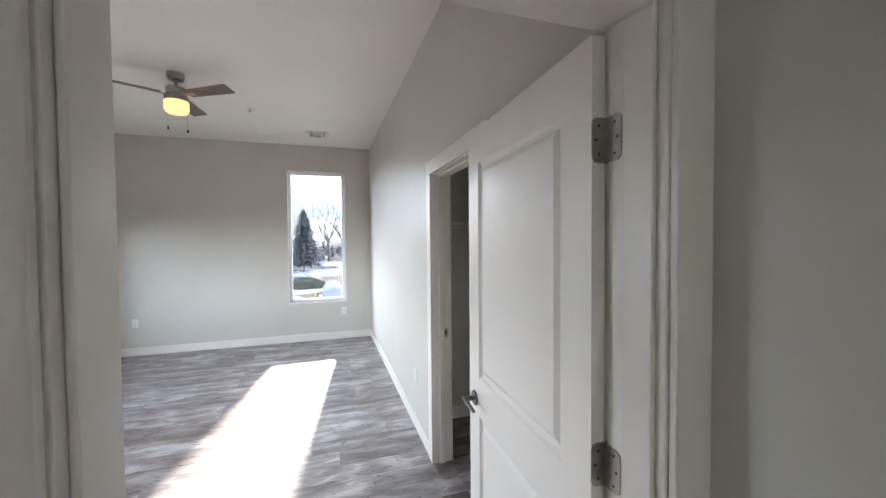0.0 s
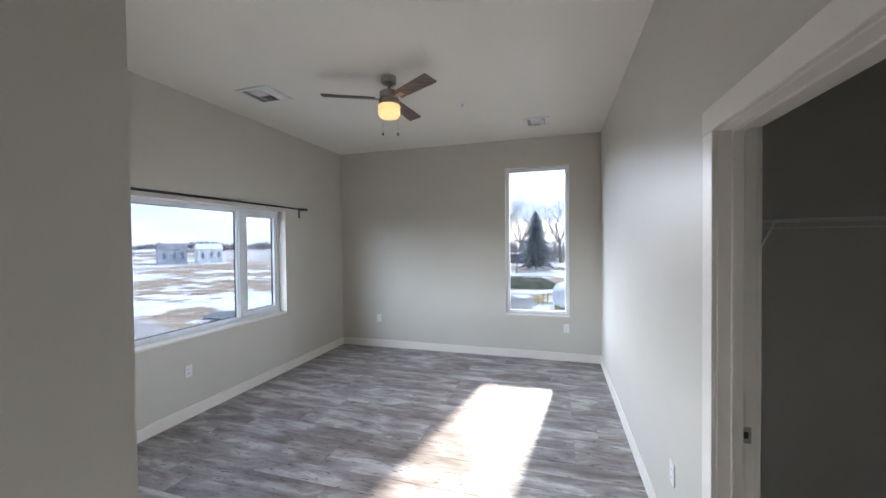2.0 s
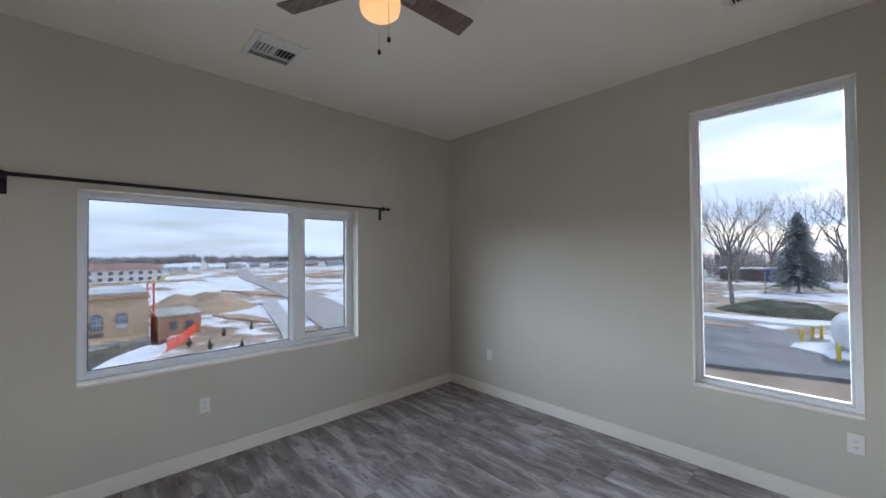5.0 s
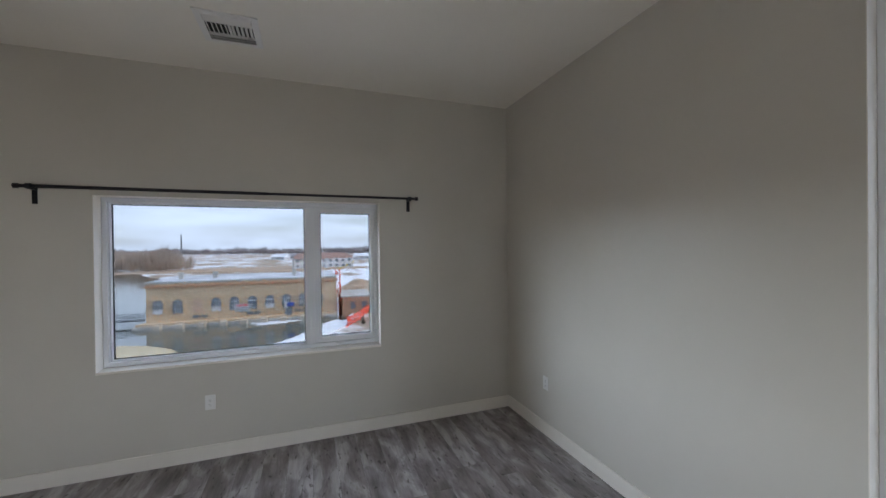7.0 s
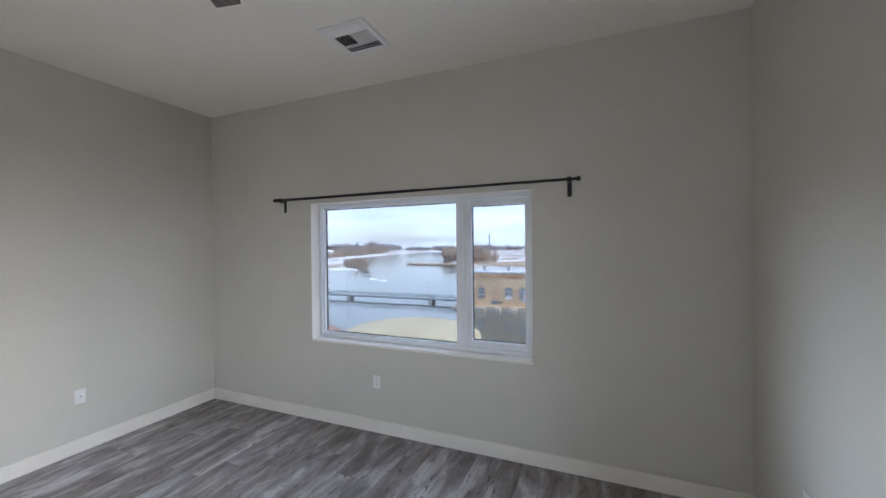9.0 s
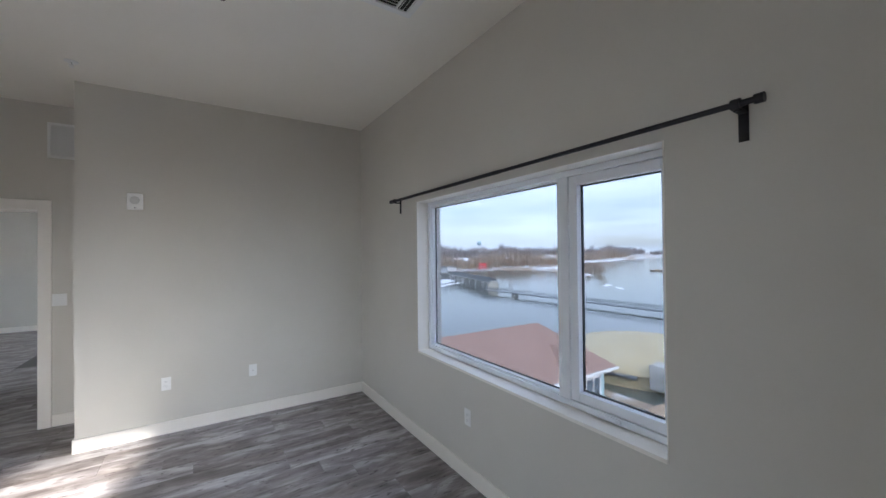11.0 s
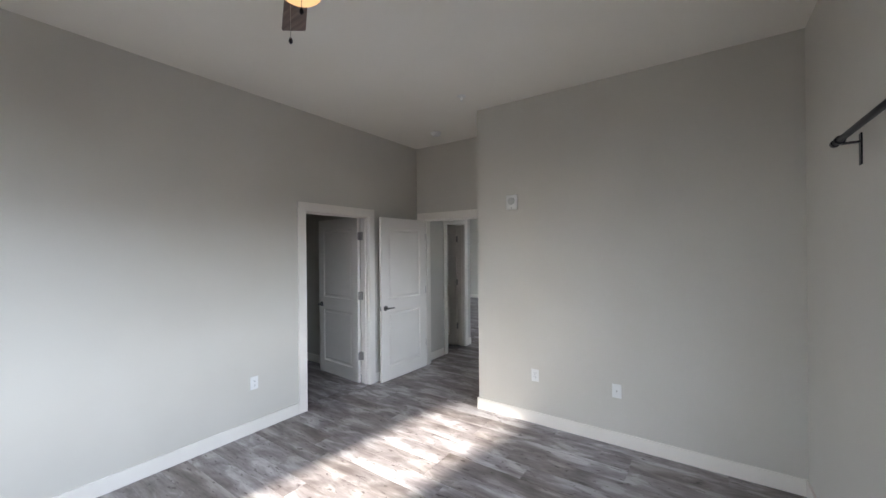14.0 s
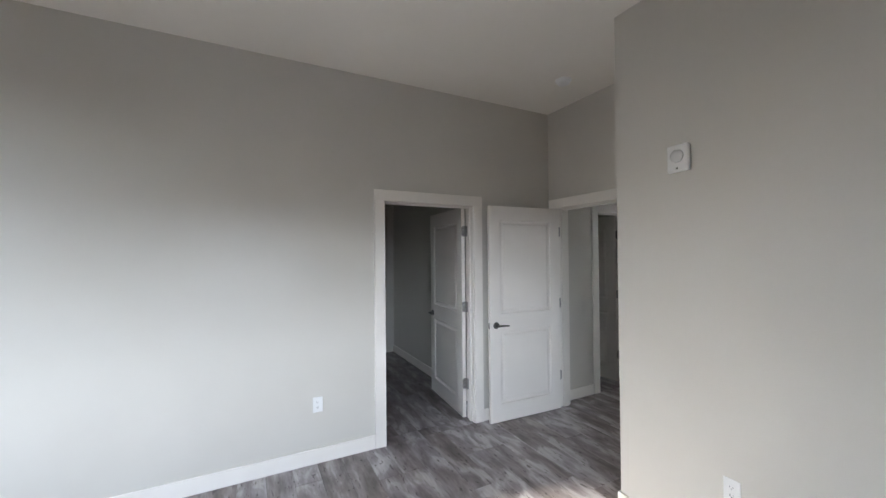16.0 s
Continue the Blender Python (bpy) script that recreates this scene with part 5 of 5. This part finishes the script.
part("gable_roof", bm, M_ROOF, hs)
for xx in (-23.9, -16.0, -8.0):
    w = part("window", ring_frame(bmesh.new(), xx - 1.2, xx + 1.2, ZG + 0.1, -7.1, 0.12, EY1 - 0.5, EY1 - 0.40, "x", 0.01), M_WHITE_FAR, hs)
    bm = bmesh.new()
    for k in (-0.4, 0.4):
        box(bm, xx + k - 0.05, xx + k + 0.05, EY1 - 0.49, EY1 - 0.42, ZG + 0.22, -7.22)
    part("muntins", bm, M_WHITE_FAR, w)
    part("pane", B(xx - 1.08, xx + 1.08, EY1 - 0.499, EY1 - 0.47, ZG + 0.22, -7.22), M_PANE_FAR, w)

# ---- yard to the north ----
tk = thing("storage_tank", (0.75, 60.5, ZG + 0.4), "white horizontal storage tank on a snowy island", "tank")
bm = lathe(bmesh.new(), 0, 0, [(0.3, -4.0), (1.1, -3.8), (1.45, -3.3), (1.5, -3.0), (1.5, 3.0), (1.45, 3.3), (1.1, 3.8), (0.3, 4.0)], 32)
bmesh.ops.transform(bm, verts=bm.verts, matrix=pose(0.4, 0, 2.0, 90, 0, 0))
part("shell", bm, M_WHITE_FAR, tk, smooth=True)
for k in (-2.2, 2.2):
    part("saddle", B(-0.8, 1.6, k - 0.25, k + 0.25, -0.3, 1.0, bevel=0.03), M_CONCRETE, tk)
for x, y in ((-1.9, 64.5), (-2.6, 61.0), (-1.2, 66.0), (0.2, 53.6)):
    bl = thing("bollard", (x, y, ZG + 0.3), "yellow painted steel bollard", "bollard", "yellow bollards")
    bm = tube(bmesh.new(), (0, 0, -0.3), (0, 0, 1.5), 0.16, n=14)
    part("post", bm, M_YELLOW, bl, smooth=True)
    part("cap", lathe(bmesh.new(), 0, 0, [(0.16, 1.5), (0.12, 1.58), (0.03, 1.62)], 14), M_YELLOW, bl, smooth=True)
bm = bmesh.new()
n_r, n_a = 8, 40
rings = []
for i in range(n_r + 1):
    f = i / n_r
    ring = []
    for k in range(n_a):
        a = 2 * math.pi * k / n_a
        rr = 1 - f * 0.97
        x, y = -7.0 + 9.5 * rr * math.cos(a), 91 + 7 * rr * math.sin(a)
        ring.append(bm.verts.new((x, y, ZG - 0.2 + 2.6 * math.sin(f * math.pi / 2) * (0.85 + 0.3 * noise.noise(Vector((x * 0.3, y * 0.3, 0)))))))
    rings.append(ring)
for a, b in zip(rings, rings[1:]):
    for k in range(n_a):
        bm.faces.new((a[k], a[(k + 1) % n_a], b[(k + 1) % n_a], b[k]))
bm.faces.new(rings[-1])
tagged(part("grass_mound", bm, M_MOUND, smooth=True), "low dark grassy mound edging the lot", "mound")
sh = thing("shed", (-20, 188, ZG), "low brown shed with a blue end wall", "building")
part("wall", B(-12, 2, -3, 3, 0, 4.2), mottled("brown_siding", (0.17, 0.13, 0.12), (0.22, 0.18, 0.16), 0.8, 0.8), sh)
part("end_wall", B(2.0, 5.5, -3.2, 3.2, 0, 4.6), M_BLUE, sh)
part("roof", B(-12.5, 6.0, -3.6, 3.6, 4.2, 4.9, bevel=0.1), M_SNOW, sh, "snow-covered roof")
pl = thing("utility_pole", (-12.5, 128, ZG), "weathered wooden utility pole", "pole")
part("post", tube(bmesh.new(), (0, 0, -0.3), (0, 0, 11.5), 0.16, 0.11, n=10), M_BARK, pl)
part("crossarm", B(-1.2, 1.2, -0.08, 0.08, 10.6, 10.8), M_BARK, pl)

# ---- far houses and towers ----
M_SIDING = [mottled("far_siding", c, tuple(min(1, k * 1.15) for k in c), 0.6, 0.8) for c in ((0.62, 0.61, 0.60), (0.42, 0.44, 0.48), (0.50, 0.44, 0.36), (0.68, 0.68, 0.68))]
M_GREYROOF = mottled("far_roof", (0.25, 0.24, 0.25), (0.36, 0.35, 0.36), 0.5, 0.9)


def far_house(x, y, w, d, h, turn, k, label):
    z = land_height(x, y)
    o = thing("house", pose(x, y, z, 0, 0, turn), label, "house", "far houses")
    part("wall", B(-w / 2, w / 2, -d / 2, d / 2, -1.0, h), M_SIDING[k % 4], o)
    b = bmesh.new()
    rh = d * 0.30
    q = [b.verts.new(p) for p in ((-w / 2 - 0.4, -d / 2 - 0.4, h), (w / 2 + 0.4, -d / 2 - 0.4, h), (w / 2 + 0.4, d / 2 + 0.4, h), (-w / 2 - 0.4, d / 2 + 0.4, h), (-w / 2 - 0.4, 0, h + rh), (w / 2 + 0.4, 0, h + rh))]
    for f in ((0, 1, 5, 4), (2, 3, 4, 5), (1, 2, 5), (3, 0, 4), (3, 2, 1, 0)):
        b.faces.new([q[i] for i in f])
    part("roof", b, M_SNOW if k % 3 == 0 else M_GREYROOF, o)
    for s in (-0.3, 0.05, 0.33):
        part("window", B(s * w - 0.6, s * w + 0.6, -d / 2 - 0.06, -d / 2 - 0.01, h * 0.35, h * 0.75), M_PANE_FAR, o)
        part("window", B(w / 2 + 0.01, w / 2 + 0.06, s * d - 0.5, s * d + 0.5, h * 0.35, h * 0.75), M_PANE_FAR, o)
    return o


rng = random.Random(12)
for i in range(30):
    y = -20 + i * 14.0
    x = -330 - 15 * math.sin(i * 0.7) - rng.uniform(0, 50) - 0.3 * abs(y - 60)
    far_house(x, y, rng.uniform(8, 15), 8, rng.uniform(2.4, 3.6), rng.uniform(60, 110), rng.randrange(4), "low far house across the snowy field")
far_house(-205, 156, 13, 11, 8, 60, 1, "grey two-storey house at the edge of the field")
far_house(-190, 166, 12, 10, 8, 60, 3, "white two-storey house at the edge of the field")
for i in range(16):
    x = 20 - i * 21.0 - rng.uniform(0, 8)
    y = -205 - rng.uniform(0, 45)
    far_house(x, y, rng.uniform(10, 15), 8, rng.uniform(3.5, 6), rng.uniform(-20, 20) + 180, rng.randrange(4), "low far house among the trees on the far shore")
wt = thing("water_tower", (-330, -410, ZG), "pale blue water tower above the far trees", "tower")
part("stem", tube(bmesh.new(), (0, 0, -2), (0, 0, 21), 1.2, 0.8, n=16), M_WHITE_FAR, wt)
part("bowl", lathe(bmesh.new(), 0, 0, [(0.8, 20), (3.2, 22.5), (3.3, 24.5), (2.2, 26), (0.3, 26.6)], 24), mat("pale_blue_paint", (0.45, 0.62, 0.68), 0.5), wt, smooth=True)
mast = thing("radio_mast", (-290, -74, ZG), "tall thin dark mast in the distance", "tower")
part("pole", tube(bmesh.new(), (0, 0, -2), (0, 0, 20.5), 0.55, 0.4, n=8), M_STEEL, mast)
ap = thing("apartment_block", pose(-212, 12, ZG, 0, 0, 8), "long white two-storey block with a red-brown roof", "building")
part("wall", B(-5, 5, -15, 15, -1, 5.4), M_SIDING[3], ap)
bm = bmesh.new()
v = [bm.verts.new(p) for p in ((-5.6, -15.6, 5.4), (5.6, -15.6, 5.4), (5.6, 15.6, 5.4), (-5.6, 15.6, 5.4), (0, -12, 8.2), (0, 12, 8.2))]
for f in ((0, 1, 4), (1, 2, 5, 4), (2, 3, 5), (3, 0, 4, 5), (3, 2, 1, 0)):
    bm.faces.new([v[i] for i in f])
part("roof", bm, M_ROOF, ap)
for i in range(9):
    for z in (0.9, 3.5):
        part("window", B(5.001, 5.06, -13.4 + i * 3.3 - 0.7, -13.4 + i * 3.3 + 0.7, z, z + 1.3), M_PANE_FAR, ap)
for i, (x, y) in enumerate(((-49, 13), (-46, 15.5), (-52, 11.5), (-56, 16), (-58, 20))):
    sb = thing("shrub", (x, y, ZG), "small dark shrub in the snow", "shrub", "small shrubs")
    r_ = random.Random(i)
    b = bmesh.new()
    for k in range(60):
        a, e = r_.uniform(0, 6.28), r_.random()
        tube(b, (0, 0, 0), (0.45 * e * math.cos(a), 0.45 * e * math.sin(a), 1.3 - 0.9 * e), 0.035, 0.012, n=4)
    part("twigs", b, M_MOUND, sb)


# ---- floor planks ----
PW, PL = 0.178, 1.22
plank_meshes = {}


def plank(x0, x1, y0, y1, parent):
    ln, w = round(x1 - x0, 3), round(y1 - y0, 3)
    key = (ln, w)
    if key not in plank_meshes:
        g = 0.0006
        vs = [(-ln / 2 + g, -w / 2 + g, -0.005), (ln / 2 - g, -w / 2 + g, -0.005), (ln / 2 - g, w / 2 - g, -0.005), (-ln / 2 + g, w / 2 - g, -0.005),
              (-ln / 2 + g, -w / 2 + g, -0.001), (ln / 2 - g, -w / 2 + g, -0.001), (ln / 2 - g, w / 2 - g, -0.001), (-ln / 2 + g, w / 2 - g, -0.001)]
        c = g + 0.0014
        vs += [(-ln / 2 + c, -w / 2 + c, 0), (ln / 2 - c, -w / 2 + c, 0), (ln / 2 - c, w / 2 - c, 0), (-ln / 2 + c, w / 2 - c, 0)]
        fs = [(3, 2, 1, 0), (8, 9, 10, 11)]
        for k in range(4):
            j = (k + 1) % 4
            fs += [(k, j, j + 4, k + 4), (k + 4, j + 4, j + 8, k + 8)]
        me = bpy.data.meshes.new("plank")
        me.from_pydata(vs, [], fs)
        me.materials.append(M_PLANK)
        plank_meshes[key] = me
    ob = new("plank", plank_meshes[key])
    ob.location = ((x0 + x1) / 2, (y0 + y1) / 2, 0)
    ob.parent = parent


def lay(regions, parent, seed):
    rng = random.Random(seed)
    row = 0
    y = min(r[2] for r in regions)
    top = max(r[3] for r in regions)
    while y < top - 0.002:
        y2 = min(y + PW, top)
        for xa, xb, ya, yb in regions:
            c0, c1 = max(y, ya), min(y2, yb)
            if c1 - c0 < 0.004:
                continue
            x = xa - rng.choice((0.0, 0.2, 0.4, 0.6, 0.8, 1.0))
            while x < xb - 0.002:
                a, b = max(x, xa), min(x + PL, xb)
                if b - a > 0.004:
                    plank(a, b, c0, c1, parent)
                x += PL
        y = y2
        row += 1


lay([(XW, XE, YS, YN), (XJ, XE, YE, YS), (DE[0], DE[1], YE - T, YE), (XE, XE + T, DC[0], DC[1]), (XE + T, 3.6, 1.535, 3.22)], floor, 5)
lay([(-1.2, XH, -2.1, YE - T), (XH, 4.2, -5.95, -0.62), (XH, 1.55, YH0 + 0.08, YH1 - 0.08)], floor_hall, 9)
